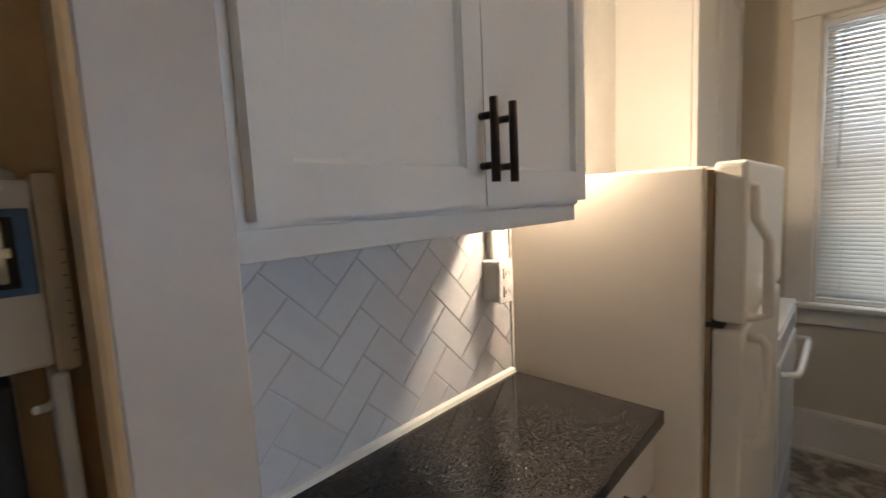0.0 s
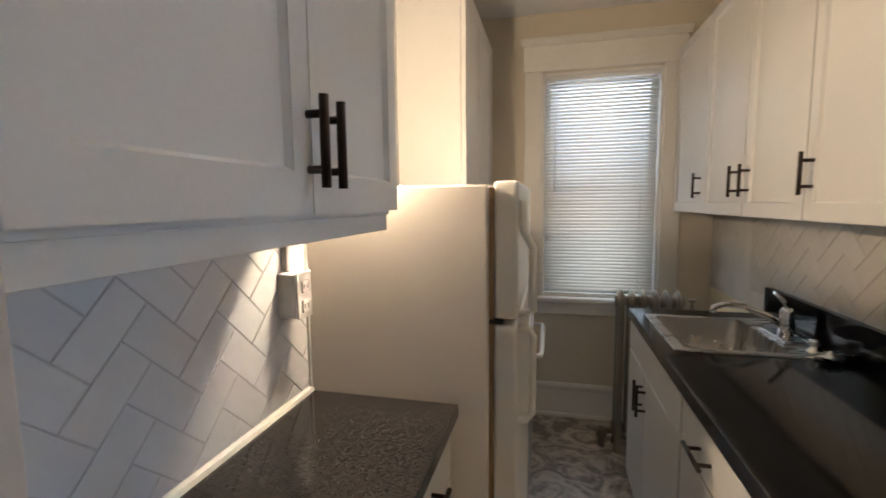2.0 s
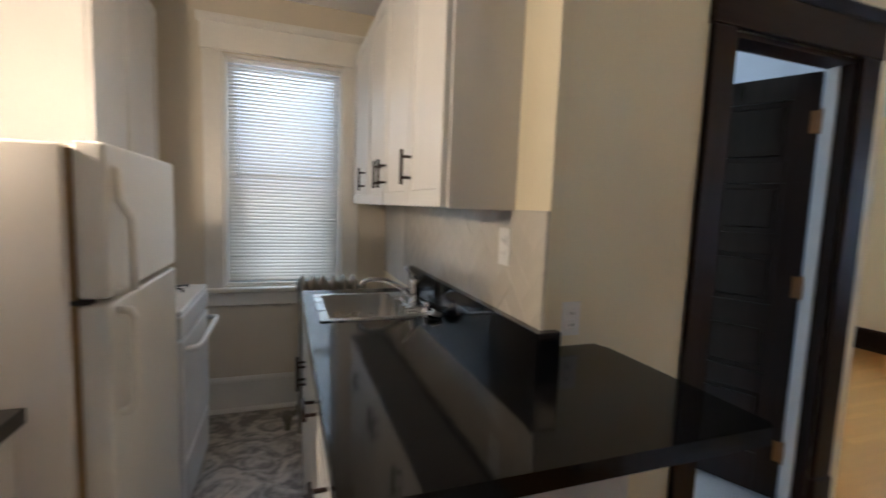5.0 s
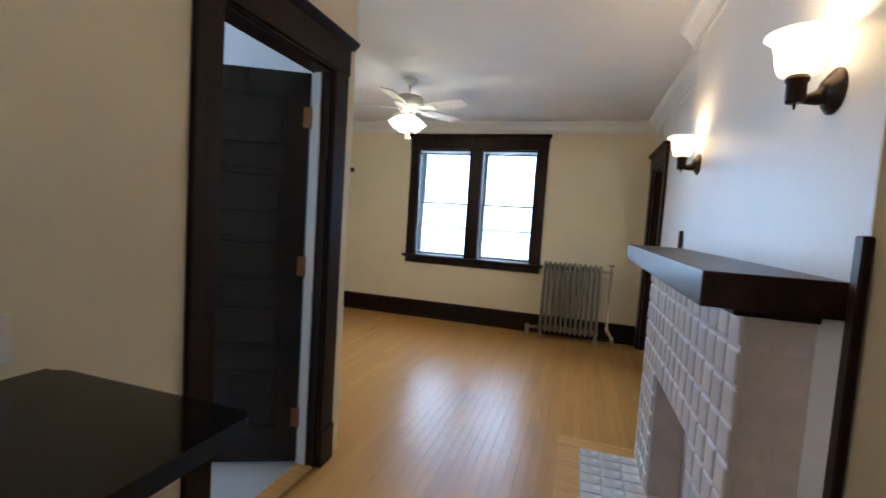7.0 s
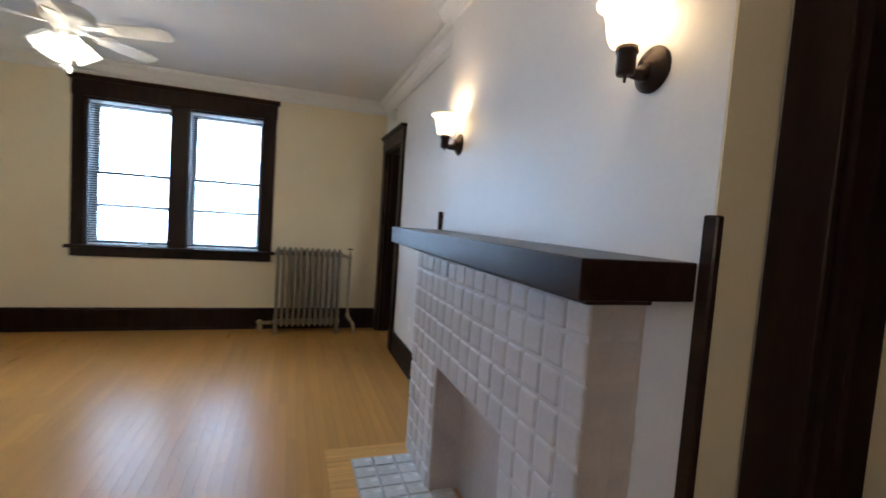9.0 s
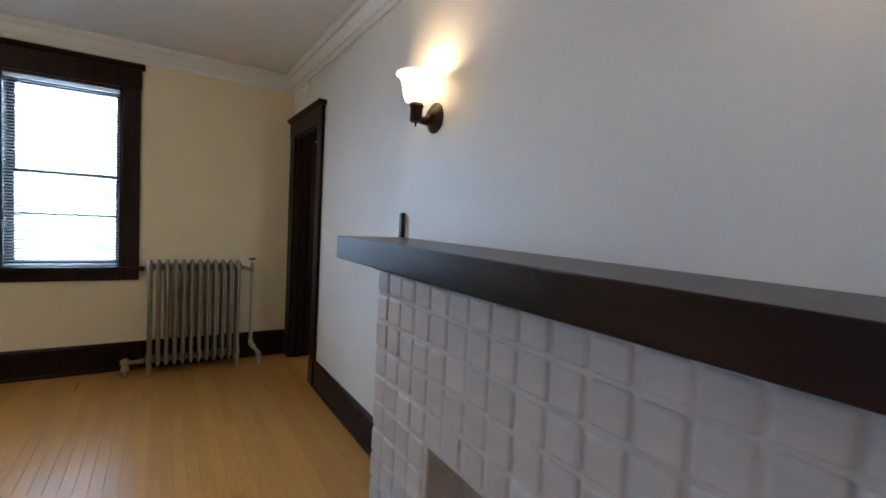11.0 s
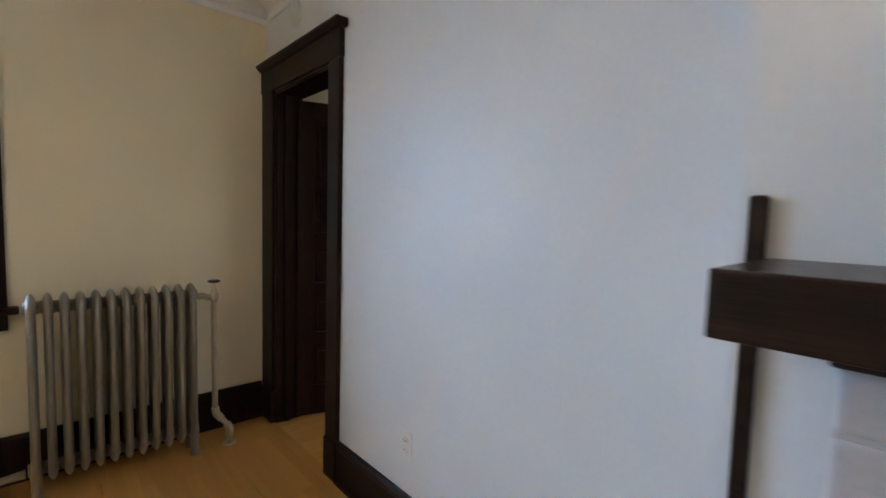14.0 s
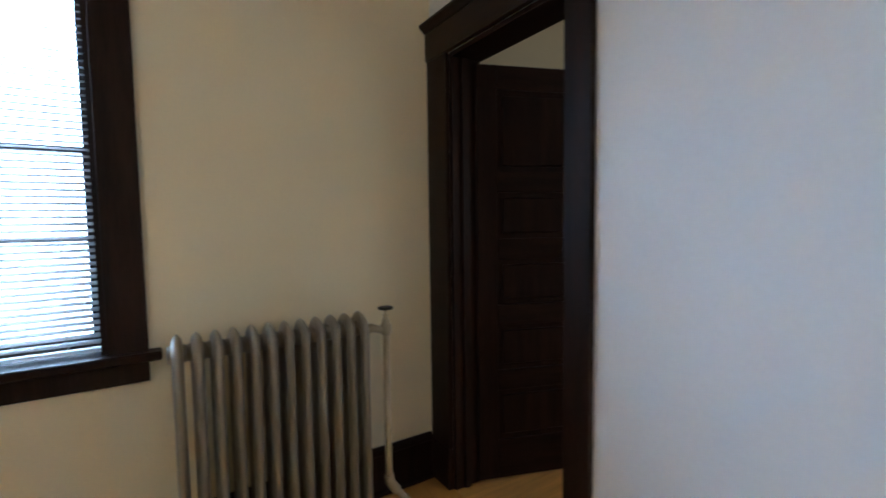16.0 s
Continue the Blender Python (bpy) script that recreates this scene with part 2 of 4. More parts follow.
def lathe(bm, prof, centre, axis=(0, 0, 1), seg=24):
    """prof: (radius, height) pairs turned round axis through centre."""
    q = Vector((0, 0, 1)).rotation_difference(Vector(axis))
    c = Vector(centre)
    rings = [[bm.verts.new(c + q @ Vector((max(r, 0.0004) * math.cos(2 * math.pi * j / seg), max(r, 0.0004) * math.sin(2 * math.pi * j / seg), h))) for j in range(seg)] for r, h in prof]
    for a, b in zip(rings, rings[1:]):
        for j in range(seg):
            bm.faces.new((a[j], a[(j + 1) % seg], b[(j + 1) % seg], b[j])).smooth = True
    return bm


def prism(bm, poly, axis, a, b):
    """A polygon of (p, q) carried along axis from a to b. x: (p, q) = (y, z); y: (x, z); z: (x, y)."""
    def at(p, q, s):
        return {"x": (s, p, q), "y": (p, s, q), "z": (p, q, s)}[axis]
    va = [bm.verts.new(at(p, q, a)) for p, q in poly]
    vb = [bm.verts.new(at(p, q, b)) for p, q in poly]
    n = len(poly)
    for i in range(n):
        bm.faces.new((va[i], va[(i + 1) % n], vb[(i + 1) % n], vb[i]))
    bm.faces.new(va)
    bm.faces.new(vb)
    bmesh.ops.recalc_face_normals(bm, faces=bm.faces)
    return bm


def thing(name, at, label, category, group="", kind=""):
    ob = new(name)
    ob.location = at
    ob.empty_display_size = 0.05
    return tagged(ob, label, category, group, kind)


def origin(ob):
    o = Vector((0, 0, 0))
    while ob:
        o = o + ob.location
        ob = ob.parent
    return o


def part(name, bm, material, parent, label=""):
    bmesh.ops.recalc_face_normals(bm, faces=bm.faces)
    bmesh.ops.translate(bm, vec=-origin(parent), verts=bm.verts)
    me = bpy.data.meshes.new(name)
    bm.to_mesh(me)
    bm.free()
    me.materials.append(material)
    ob = new(name, me)
    ob.parent = parent
    return tagged(ob, label)


def piece(name, mesh, parent, at, rot=(0, 0, 0)):
    ob = new(name, mesh)
    ob.parent = parent
    ob.location = Vector(at) - origin(parent)
    ob.rotation_euler = rot
    return ob


def mesh_of(name, bm, material):
    bmesh.ops.recalc_face_normals(bm, faces=bm.faces)
    me = bpy.data.meshes.new(name)
    bm.to_mesh(me)
    bm.free()
    me.materials.append(material)
    return me


def struct(name, bm, material, label, category="wall"):
    bmesh.ops.recalc_face_normals(bm, faces=bm.faces)
    me = bpy.data.meshes.new(name)
    bm.to_mesh(me)
    bm.free()
    me.materials.append(material)
    return tagged(new(name, me), label, category, kind="structure")


def holed(bm, axis, c0, c1, lo, hi, z1, holes):
    """A wall between c0 and c1 on axis, from lo to hi, with holes (a, b, z0, z1)."""
    def slab(a, b, za, zb):
        if b - a < 1e-4 or zb - za < 1e-4:
            return
        box(bm, *((c0, c1, a, b) if axis == "x" else (a, b, c0, c1)), za, zb)
    at = lo
    for a, b, za, zb in sorted(holes):
        slab(at, a, 0, z1)
        slab(a, b, 0, za)
        slab(a, b, zb, z1)
        at = b
    slab(at, hi, 0, z1)
    return bm


def notched(y0, y1, lo, hi, z1, doors):
    """A wall of constant y in one piece, with doorways (a, b, top) cut up from the floor."""
    out = [(lo, 0)]
    for a, b, top in doors:
        out += [(a, 0), (a, top), (b, top), (b, 0)]
    out += [(hi, 0), (hi, z1), (lo, z1)]
    return prism(bmesh.new(), out, "y", y0, y1)


def ring_slab(x0, x1, y0, y1, a0, a1, b0, b1, z0, z1):
    """A slab with a rectangular hole, in one piece."""
    bm = bmesh.new()
    o, i = [(x0, y0), (x1, y0), (x1, y1), (x0, y1)], [(a0, b0), (a1, b0), (a1, b1), (a0, b1)]
    v = {(k, z): [bm.verts.new((p, q, z)) for p, q in ring] for k, ring in (("o", o), ("i", i)) for z in (z0, z1)}
    for k in range(4):
        j = (k + 1) % 4
        for z in (z0, z1):
            bm.faces.new((v["o", z][k], v["o", z][j], v["i", z][j], v["i", z][k]))
        for n in "oi":
            bm.faces.new((v[n, z0][k], v[n, z0][j], v[n, z1][j], v[n, z1][k]))
    return bm


# ---- large structure ----
ZC = 2.60
XW, YF, YB = 6.31, -0.675, 1.30        # window wall, fireplace wall, bathroom wall
struct("ceiling", boxed(-1.6, XW, -3.3, 3.6, ZC, ZC + 0.12), M_CEIL, "flat white painted plaster ceiling", "ceiling")
struct("floor_kitchen", boxed(-1.6, 1.42, YF, 3.3, -0.1, 0.0), M_VINYL, "marbled grey vinyl kitchen floor with dark blotches", "floor")
struct("floor_bath", boxed(1.13, 2.87, 1.38, 3.4, -0.1, 0.001), M_HEX, "small pale ceramic bathroom floor tiles", "floor")
struct("floor_back_rooms", boxed(-1.6, XW, -3.3, YF, -0.1, -0.004), M_OAK2, "worn honey maple boards in the back rooms", "floor")
FLOOR = struct("floor_living", boxed(1.42, XW, YF, 3.5, -0.1, -0.006), M_GAP, "honey maple strip floor, glossy and lightly worn", "floor")
WW = struct("wall_window", holed(bmesh.new(), "x", XW, XW + 0.25, -3.3, 3.6, ZC, [(0.63, 2.205, 0.845, 2.26)]), M_WALL, "cream painted plaster wall round the living room windows")
struct("wall_fireplace", notched(YF - 0.14, YF, -1.4, XW, ZC, [(1.0, 1.715, 2.02), (5.44, 6.145, 2.045)]), M_BREAST, "off-white painted plaster wall beside the fireplace")
struct("chimney_breast", boxed(1.850, 3.675, YF + 0.001, -0.52, 0, ZC - 0.001), M_BREAST, "off-white painted chimney breast")
# Thin cream sheet whose colour imitates warm shade on the breast's side.
struct("breast_side_shade", boxed(1.8445, 1.8495, YF + 0.002, -0.5205, 0, ZC - 0.002), M_WALL, "cream sheet on the chimney breast's side, shade put in its colour")
struct("wall_bath", notched(YB, YB + 0.10, 1.094, 2.87, ZC, [(1.93, 2.66, 2.05)]), M_WALL, "cream painted wall beside the bathroom door")
struct("wall_bath_side", boxed(2.75, 2.87, YB + 0.10, 3.4, 0, ZC), M_WALL, "cream painted wall of the living room")
struct("wall_living_north", boxed(2.87, XW, 3.4, 3.6, 0, ZC), M_WALL, "cream painted plaster wall")
struct("wall_bath_north", holed(bmesh.new(), "y", 3.4, 3.5, 1.13, 2.87, ZC, []), M_BATH, "white painted bathroom wall")
struct("bath_lining", boxed(2.72, 2.749, YB + 0.105, 3.4, 0, ZC - 0.01), M_BATH, "white painted bathroom wall")
KR = struct("wall_kitchen_right", boxed(1.055, 1.094, 1.06, 3.3, 0, ZC), M_WALL, "cream painted wall behind the sink counter")
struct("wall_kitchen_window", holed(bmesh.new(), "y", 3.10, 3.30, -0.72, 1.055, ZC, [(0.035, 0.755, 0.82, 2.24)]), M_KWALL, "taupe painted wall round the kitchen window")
KL = struct("wall_kitchen_left", boxed(-0.72, -0.565, 0.255, 3.1, 0, ZC), M_WHITE, "white painted wall behind the refrigerator")
struct("wall_closet_end", boxed(-0.72, -0.128, 0.2355, 0.2535, 0, ZC), M_CASING, "white painted wall end beside the cabinets, shade in its colour")
struct("wall_closet_side", boxed(-1.5, -0.1285, 0.2285, 0.235, 0, ZC), M_CLOSET, "side of the closet recess, warm light in its tan colour")
struct("wall_closet_nib", boxed(-0.50, -0.405, 0.150, 0.228, 0, ZC), M_CLOSET, "nib wall inside the closet doorway, warm light in its tan colour")
struct("wall_closet_back", boxed(-1.6, -1.5, YF, 0.28, 0, ZC), M_CLOSET, "back of the closet recess, warm light in its tan colour")
struct("wall_hall", boxed(1.735, 1.86, -3.2, YF - 0.14, 0, ZC), M_WALL, "cream painted hall wall behind the doorway")
# Rear opening added for the unseen bedroom lamp.
struct("wall_rear", holed(bmesh.new(), "y", -3.4, -3.3, -1.6, XW, ZC, [(3.4, 4.8, 0.9, 2.1)]), M_WALL, "cream painted wall of the back rooms")
struct("wall_rear_side", boxed(-1.7, -1.6, -3.3, 0.3, 0, ZC), M_WALL, "cream painted wall of the back hall")
struct("outdoor_ground", boxed(-300, 300, -300, 300, -3.4, -3.2), mat("ground_grass", (0.10, 0.12, 0.06), 0.9, var=0.4), "grass ground outside the building", "ground")

# crown moulding, baseboards
CROWN = [(0, 0), (0.014, 0), (0.02, 0.03), (0.032, 0.036), (0.07, 0.088), (0.088, 0.094), (0.105, 0.118), (0.105, 0.129), (0, 0.129)]
Z0 = ZC - 0.13


def crown(sign, axis, at, a, b):
    return struct("crown_moulding", prism(bmesh.new(), [(at + sign * p, Z0 + q) for p, q in CROWN], axis, a, b), M_CEIL, "white painted stepped crown moulding", "moulding")


crown(-1, "y", XW, YF, 3.4)
crown(1, "x", YF, 3.677, XW - 0.1)
crown(1, "x", -0.52, 1.85, 3.78)
crown(1, "y", 3.675, YF + 0.1, -0.52)
crown(-1, "x", 3.4, 2.87, XW - 0.1)
crown(1, "y", 2.87, 1.30, 3.3)

BASE = [(0, 0), (0.034, 0), (0.034, 0.012), (0.028, 0.022), (0.018, 0.026), (0.018, 0.188), (0.022, 0.195), (0.022, 0.213), (0.012, 0.228), (0, 0.228)]


def baseboard(sign, axis, at, a, b, m=M_DARK, label="dark stained tall wooden baseboard", k=1.0):
    return struct("baseboard", prism(bmesh.new(), [(at + sign * p, q * k) for p, q in BASE], axis, a, b), m, label, "baseboard")


baseboard(-1, "y", XW, YF + 0.03, 3.4)
baseboard(1, "x", YF, 3.677, 5.331, M_DARKH, k=0.9)
baseboard(-1, "x", 3.4, 2.87, XW - 0.04, M_DARKH)
baseboard(1, "y", 2.87, 1.4, 3.4)
baseboard(-1, "x", YB, 1.46, 1.815, M_DARKH)
baseboard(-1, "x", 3.10, -0.5, 0.99, M_WHITE, "cream painted tall wooden baseboard")


def casing_y(name, face, sign, x0, x1, top, label, mat_v=M_DARK, leg=0.112, depth=0.16, head=0.15, jamb_mat=None, leg2=None):
    """Door trim on a wall of constant y: legs, head, cap, jambs and stops."""
    t = thing(name, ((x0 + x1) / 2, face, 0), label, "door frame", kind="structure")
    f0, f1 = sorted((face, face + sign * 0.024))
    leg2 = leg2 or leg
    for a, b in ((x0 - leg, x0 + 0.004), (x1 - 0.004, x1 + leg2)):
        part("casing_leg", boxed(a, b, f0, f1, 0.2, top, 0.003), mat_v, t)
        p0, p1 = sorted((face, face + sign * 0.032))
        part("plinth_block", boxed(a - 0.003, b + 0.003, p0, p1, 0, 0.2, 0.004), mat_v, t)
    h0, h1 = sorted((face, face + sign * 0.028))
    part("head_board", boxed(x0 - leg - 0.006, x1 + leg2 + 0.006, h0, h1, top, top + head, 0.003), M_DARKH if mat_v is M_DARK else mat_v, t)
    cap = [(face, top + head), (face + sign * 0.034, top + head), (face + sign * 0.06, top + head + 0.026), (face + sign * 0.06, top + head + 0.036), (face, top + head + 0.036)]
    part("head_cap", prism(bmesh.new(), cap, "x", x0 - leg - 0.034, x1 + leg2 + (0.034 if leg2 == leg else 0.004)), M_DARKH if mat_v is M_DARK else mat_v, t)
    jm = jamb_mat or mat_v
    j0, j1 = sorted((face - sign * 0.001, face - sign * depth))
    part("jamb", boxed(x0 - 0.001, x0 + 0.02, j0, j1, 0, top), mat_v, t)
    if jamb_mat:
        k0, k1 = sorted((face - sign * 0.001, face - sign * 0.05))
        part("jamb", boxed(x1 - 0.02, x1 + 0.001, k0, k1, 0, top), mat_v, t)
        k0, k1 = sorted((face - sign * 0.05, face - sign * depth))
        part("jamb", boxed(x1 - 0.02, x1 + 0.001, k0, k1, 0, top), jm, t, "white painted inner half of the jamb")
    else:
        part("jamb", boxed(x1 - 0.02, x1 + 0.001, j0, j1, 0, top), jm, t)
    part("head_jamb", boxed(x0, x1, j0, j1, top - 0.02, top + 0.001), mat_v, t)
    s0, s1 = sorted((face - sign * 0.05, face - sign * 0.085))
    part("stop", boxed(x0 + 0.02, x0 + 0.032, s0, s1, 0, top - 0.02), mat_v, t)
    part("stop", boxed(x1 - 0.032, x1 - 0.02, s0, s1, 0, top - 0.02), jm, t)
    return t


casing_y("door_frame_bedroom", YF, 1, 5.44, 6.145, 2.045, "dark stained wooden door casing beside the radiator", leg=0.106, leg2=0.158, head=0.13)
casing_y("door_frame_hall", YF, 1, 1.0, 1.715, 2.02, "dark stained wooden casing of the hall doorway")
casing_y("door_frame_bath", YB, -1, 1.93, 2.66, 2.05, "dark stained wooden casing of the bathroom doorway", depth=0.102, jamb_mat=M_BATH, head=0.14)


def door_leaf(name, w, h, label, m, panels, both=True):
    """Panelled leaf, hinge at the origin, reaching along +x; then posed by its empty."""
    t = thing(name, (0, 0, 0), label, "door")
    th = 0.036
    part("leaf_core", boxed(0.01, w - 0.01, -th / 2 + 0.011, th / 2 - 0.011, 0.01, h - 0.01), m, t)
    for a, b in ((0, 0.1), (w - 0.1, w)):
        part("stile", boxed(a, b, -th / 2, th / 2, 0.008, h, 0.002), m, t)
    rails = [0.0, *panels, h]
    for i, z in enumerate(rails):
        a, b = (0.008, 0.2) if i == 0 else ((h - 0.11, h) if i == len(rails) - 1 else (z - 0.05, z + 0.05))
        part("rail", boxed(0.1, w - 0.1, -th / 2, th / 2, a, b, 0.002), M_DARKH if m is M_DARK else m, t)
    for i in range(len(rails) - 1):
        a = 0.2 if i == 0 else rails[i] + 0.05
        b = h - 0.11 if i == len(rails) - 2 else rails[i + 1] - 0.05
        for s in (-1, 1):
            y0, y1 = sorted((s * (th / 2 - 0.011), s * (th / 2 - 0.004)))
            part("panel", boxed(0.125, w - 0.125, y0, y1, a + 0.025, b - 0.025, 0.006), m, t)
    kb = lathe(bmesh.new(), [(0.0, 0), (0.025, 0), (0.027, 0.004), (0.01, 0.008), (0.009, 0.03), (0.02, 0.036), (0.027, 0.048), (0.022, 0.06), (0.0, 0.064)], (w - 0.055, -th / 2, 0.95), (0, -1, 0), 16)
    part("knob", kb, M_BRONZE, t, "dark bronze door knob")
    for z in (0.25, 1.05, h - 0.22):
        hb = boxed(-0.012, 0.03, th / 2 - 0.001, th / 2 + 0.003, z - 0.05, z + 0.05)
        tube(hb, [(-0.006, th / 2 + 0.006, z - 0.055), (-0.006, th / 2 + 0.006, z + 0.055)], 0.006, 8)
        part("hinge", hb, M_BRASS, t, "worn copper-toned hinge")
    return t


def put(t, x, y, z, rz):
    t.location = (x, y, z)
    t.rotation_euler = (0, 0, radians(rz))
    return t


put(door_leaf("bathroom_door", 0.68, 2.02, "dark stained five-panel wooden door standing half open into the bathroom", M_LEAF, [0.56, 0.9, 1.24, 1.58]), 2.652, 1.418, 0.008, 115)
put(door_leaf("bedroom_door", 0.66, 2.0, "dark stained panelled wooden door standing open into the bedroom", M_DARK, [0.5, 0.82, 1.14, 1.46]), 6.122, YF - 0.13, 0.008, 250)
struct("threshold_bath", boxed(1.95, 2.64, YB + 0.001, YB + 0.10, -0.02, 0.012, 0.004), M_OAK2, "honey maple threshold strip at the bathroom door", "threshold")

# ---- windows ----
GLOWOUT = glow("overcast_backdrop", (0.93, 0.97, 1.0), 3.2)
tagged(new("backdrop_living", mesh_of("backdrop_living", boxed(9.0, 9.02, -4, 7, -3, 7), GLOWOUT)), "bright overcast sky outside the living room", "backdrop", kind="structure")
tagged(new("backdrop_kitchen", mesh_of("backdrop_kitchen", boxed(-4, 5, 6.0, 6.02, -3, 7), garden_glow())), "bright overcast sky outside the kitchen", "backdrop", kind="structure")


def sash_window(parent, axis, at, out, a, b, z0, z1, zm, m_sash, st=0.035):
    """A double-hung pair between a and b: two frames, panes, in a wall normal to axis; out is the sign that leads outdoors."""
    def bx(p0, p1, s0, s1, c0, c1, bev=0.002):
        q0, q1 = sorted((p0, p1))
        return boxed(q0, q1, s0, s1, c0, c1, bev) if axis == "x" else boxed(s0, s1, q0, q1, c0, c1, bev)
    for lo, hi, d, rb, rt in ((z0, zm + 0.011, 0.0, 0.04, 0.022), (zm - 0.011, z1, 0.034, 0.022, 0.035)):
        p0, p1 = at + out * d, at + out * (d + 0.03)
        fr = bmesh.new()
        for s0, s1, c0, c1 in ((a, a + st, lo, hi), (b - st, b, lo, hi), (a + st, b - st, lo, lo + rb), (a + st, b - st, hi - rt, hi)):
            q0, q1 = sorted((p0, p1))
            box(fr, *((q0, q1, s0, s1) if axis == "x" else (s0, s1, q0, q1)), c0, c1, 0.002)
        f = part("sash_frame", fr, m_sash, parent)
        g = part("pane", bx(p0 + out * 0.012, p0 + out * 0.016, a + st, b - st, lo + rb, hi - rt, 0), M_GLASS, parent, "clear window pane")
        g.visible_shadow = False


def blind(name, axis, at, a, b, z0, z1, tilt, m_slat, label, pitch=0.0215, depth=0.025):
    t = thing(name, ((at, (a + b) / 2, z1) if axis == "x" else ((a + b) / 2, at, z1)), label, "blind", "window blinds")
    L = b - a
    bm = bmesh.new()
    rows = []
    for i in range(5):
        u = (i / 4 - 0.5) * depth
        zz = 0.0025 * (1 - (2 * i / 4 - 1) ** 2)
        rows.append([bm.verts.new((u, -L / 2, zz)), bm.verts.new((u, L / 2, zz))])
    for r, q in zip(rows, rows[1:]):
        bm.faces.new((r[0], q[0], q[1], r[1])).smooth = True
    ex = bmesh.ops.extrude_face_region(bm, geom=list(bm.faces))
    bmesh.ops.translate(bm, vec=(0, 0, -0.0006), verts=[v for v in ex["geom"] if isinstance(v, bmesh.types.BMVert)])
    me = mesh_of("slat", bm, m_slat)
    turn = 0 if axis == "x" else radians(90)
    n = int((z1 - 0.035 - z0 - 0.02) / pitch)
    for i in range(n):
        z = z1 - 0.045 - i * pitch
        p = piece("slat", me, t, (at, (a + b) / 2, z) if axis == "x" else ((a + b) / 2, at, z), (0, radians(tilt + random.uniform(-0.4, 0.4)), turn))
    def bx(d, s0, s1, c0, c1):
        return boxed(at - d, at + d, s0, s1, c0, c1, 0.002) if axis == "x" else boxed(s0, s1, at - d, at + d, c0, c1, 0.002)
    part("head_rail", bx(0.014, a, b, z1 - 0.028, z1 - 0.002), m_slat, t)
    part("bottom_rail", bx(0.012, a, b, z0 + 0.004, z0 + 0.018), m_slat, t)
    for s in (a + 0.09, b - 0.09):
        for d in (-0.0135, 0.0135):
            o = (at + d, s) if axis == "x" else (s, at + d)
            part("cord", tube(bmesh.new(), [(*o, z0 + 0.01), (*o, z1 - 0.01)], 0.0008, 5), M_PLASTIC, t)
    return t


win = thing("window_living", (XW, 1.415, 0.74), "double window in dark stained wooden trim", "window", kind="structure")
F0 = XW - 0.026
for a, b in ((0.515, 0.632), (2.203, 2.315), (1.335, 1.50)):
    part("casing_leg", boxed(F0, XW, a, b, 0.845, 2.26, 0.003), M_DARK, win)
part("mullion_post", boxed(XW + 0.002, XW + 0.16, 1.345, 1.49, 0.845, 2.26), M_DARK, win)
part("head_board", boxed(F0 - 0.003, XW, 0.508, 2.322, 2.26, 2.41, 0.003), M_DARK, win)
part("head_cap", prism(bmesh.new(), [(XW, 2.41), (F0 - 0.006, 2.41), (F0 - 0.032, 2.437), (F0 - 0.032, 2.45), (XW, 2.45)], "y", 0.487, 2.343), M_DARK, win)
part("stool", boxed(XW - 0.065, XW + 0.1, 0.475, 2.352, 0.815, 0.847, 0.006), M_DARK, win)
part("apron", boxed(F0, XW, 0.515, 2.315, 0.738, 0.815, 0.003), M_DARK, win)
for a, b in ((0.631, 1.345), (1.49, 2.204)):
    part("jamb", boxed(XW, XW + 0.235, a, a + 0.018, 0.847, 2.26), M_DARK, win)
    part("jamb", boxed(XW, XW + 0.235, b - 0.018, b, 0.847, 2.26), M_DARK, win)
    part("head_jamb", boxed(XW, XW + 0.235, a, b, 2.242, 2.259), M_DARK, win)
    sash_window(win, "x", XW + 0.135, 1, a + 0.018, b - 0.018, 0.85, 2.24, 1.555, M_DSASH, 0.034)
    part("storm_rail", boxed(XW + 0.215, XW + 0.228, a + 0.02, b - 0.02, 1.23, 1.248), M_SASH, win)
    blind("window_blind", "x", XW + 0.035, a + 0.0195, b - 0.0195, 0.85, 2.24, -24, M_SLAT, "white metal mini blind with open slats, lowered over the window", 0.0225)

kwin = thing("window_kitchen", (0.395, 3.1, 0.7), "tall window in cream painted wooden trim", "window", kind="structure")
for a, b in ((-0.07, 0.04), (0.75, 0.86)):
    part("casing_leg", boxed(a, b, 3.075, 3.1, 0.815, 2.245, 0.003), M_WHITE, kwin)
part("head_board", boxed(-0.078, 0.868, 3.07, 3.1, 2.245, 2.40, 0.003), M_WHITE, kwin)
part("head_cap", prism(bmesh.new(), [(3.1, 2.40), (3.066, 2.40), (3.04, 2.428), (3.04, 2.44), (3.1, 2.44)], "x", -0.095, 0.885), M_WHITE, kwin)
part("stool", boxed(-0.1, 0.89, 3.04, 3.16, 0.785, 0.815, 0.006), M_WHITE, kwin)
part("apron", boxed(-0.07, 0.86, 3.077, 3.1, 0.70, 0.785, 0.003), M_WHITE, kwin)
for a in (0.036, 0.734):
    part("jamb", boxed(a, a + 0.02, 3.1, 3.28, 0.82, 2.239), M_WHITE, kwin)
part("head_jamb", boxed(0.036, 0.754, 3.1, 3.28, 2.22, 2.239), M_WHITE, kwin)
sash_window(kwin, "y", 3.17, 1, 0.056, 0.734, 0.82, 2.22, 1.52, M_SASH)
blind("kitchen_blind", "y", 3.125, 0.06, 0.73, 0.82, 2.22, -58, M_KSLAT, "mini blind with closed slats tinted for yellowish outdoor light, glowing with daylight")
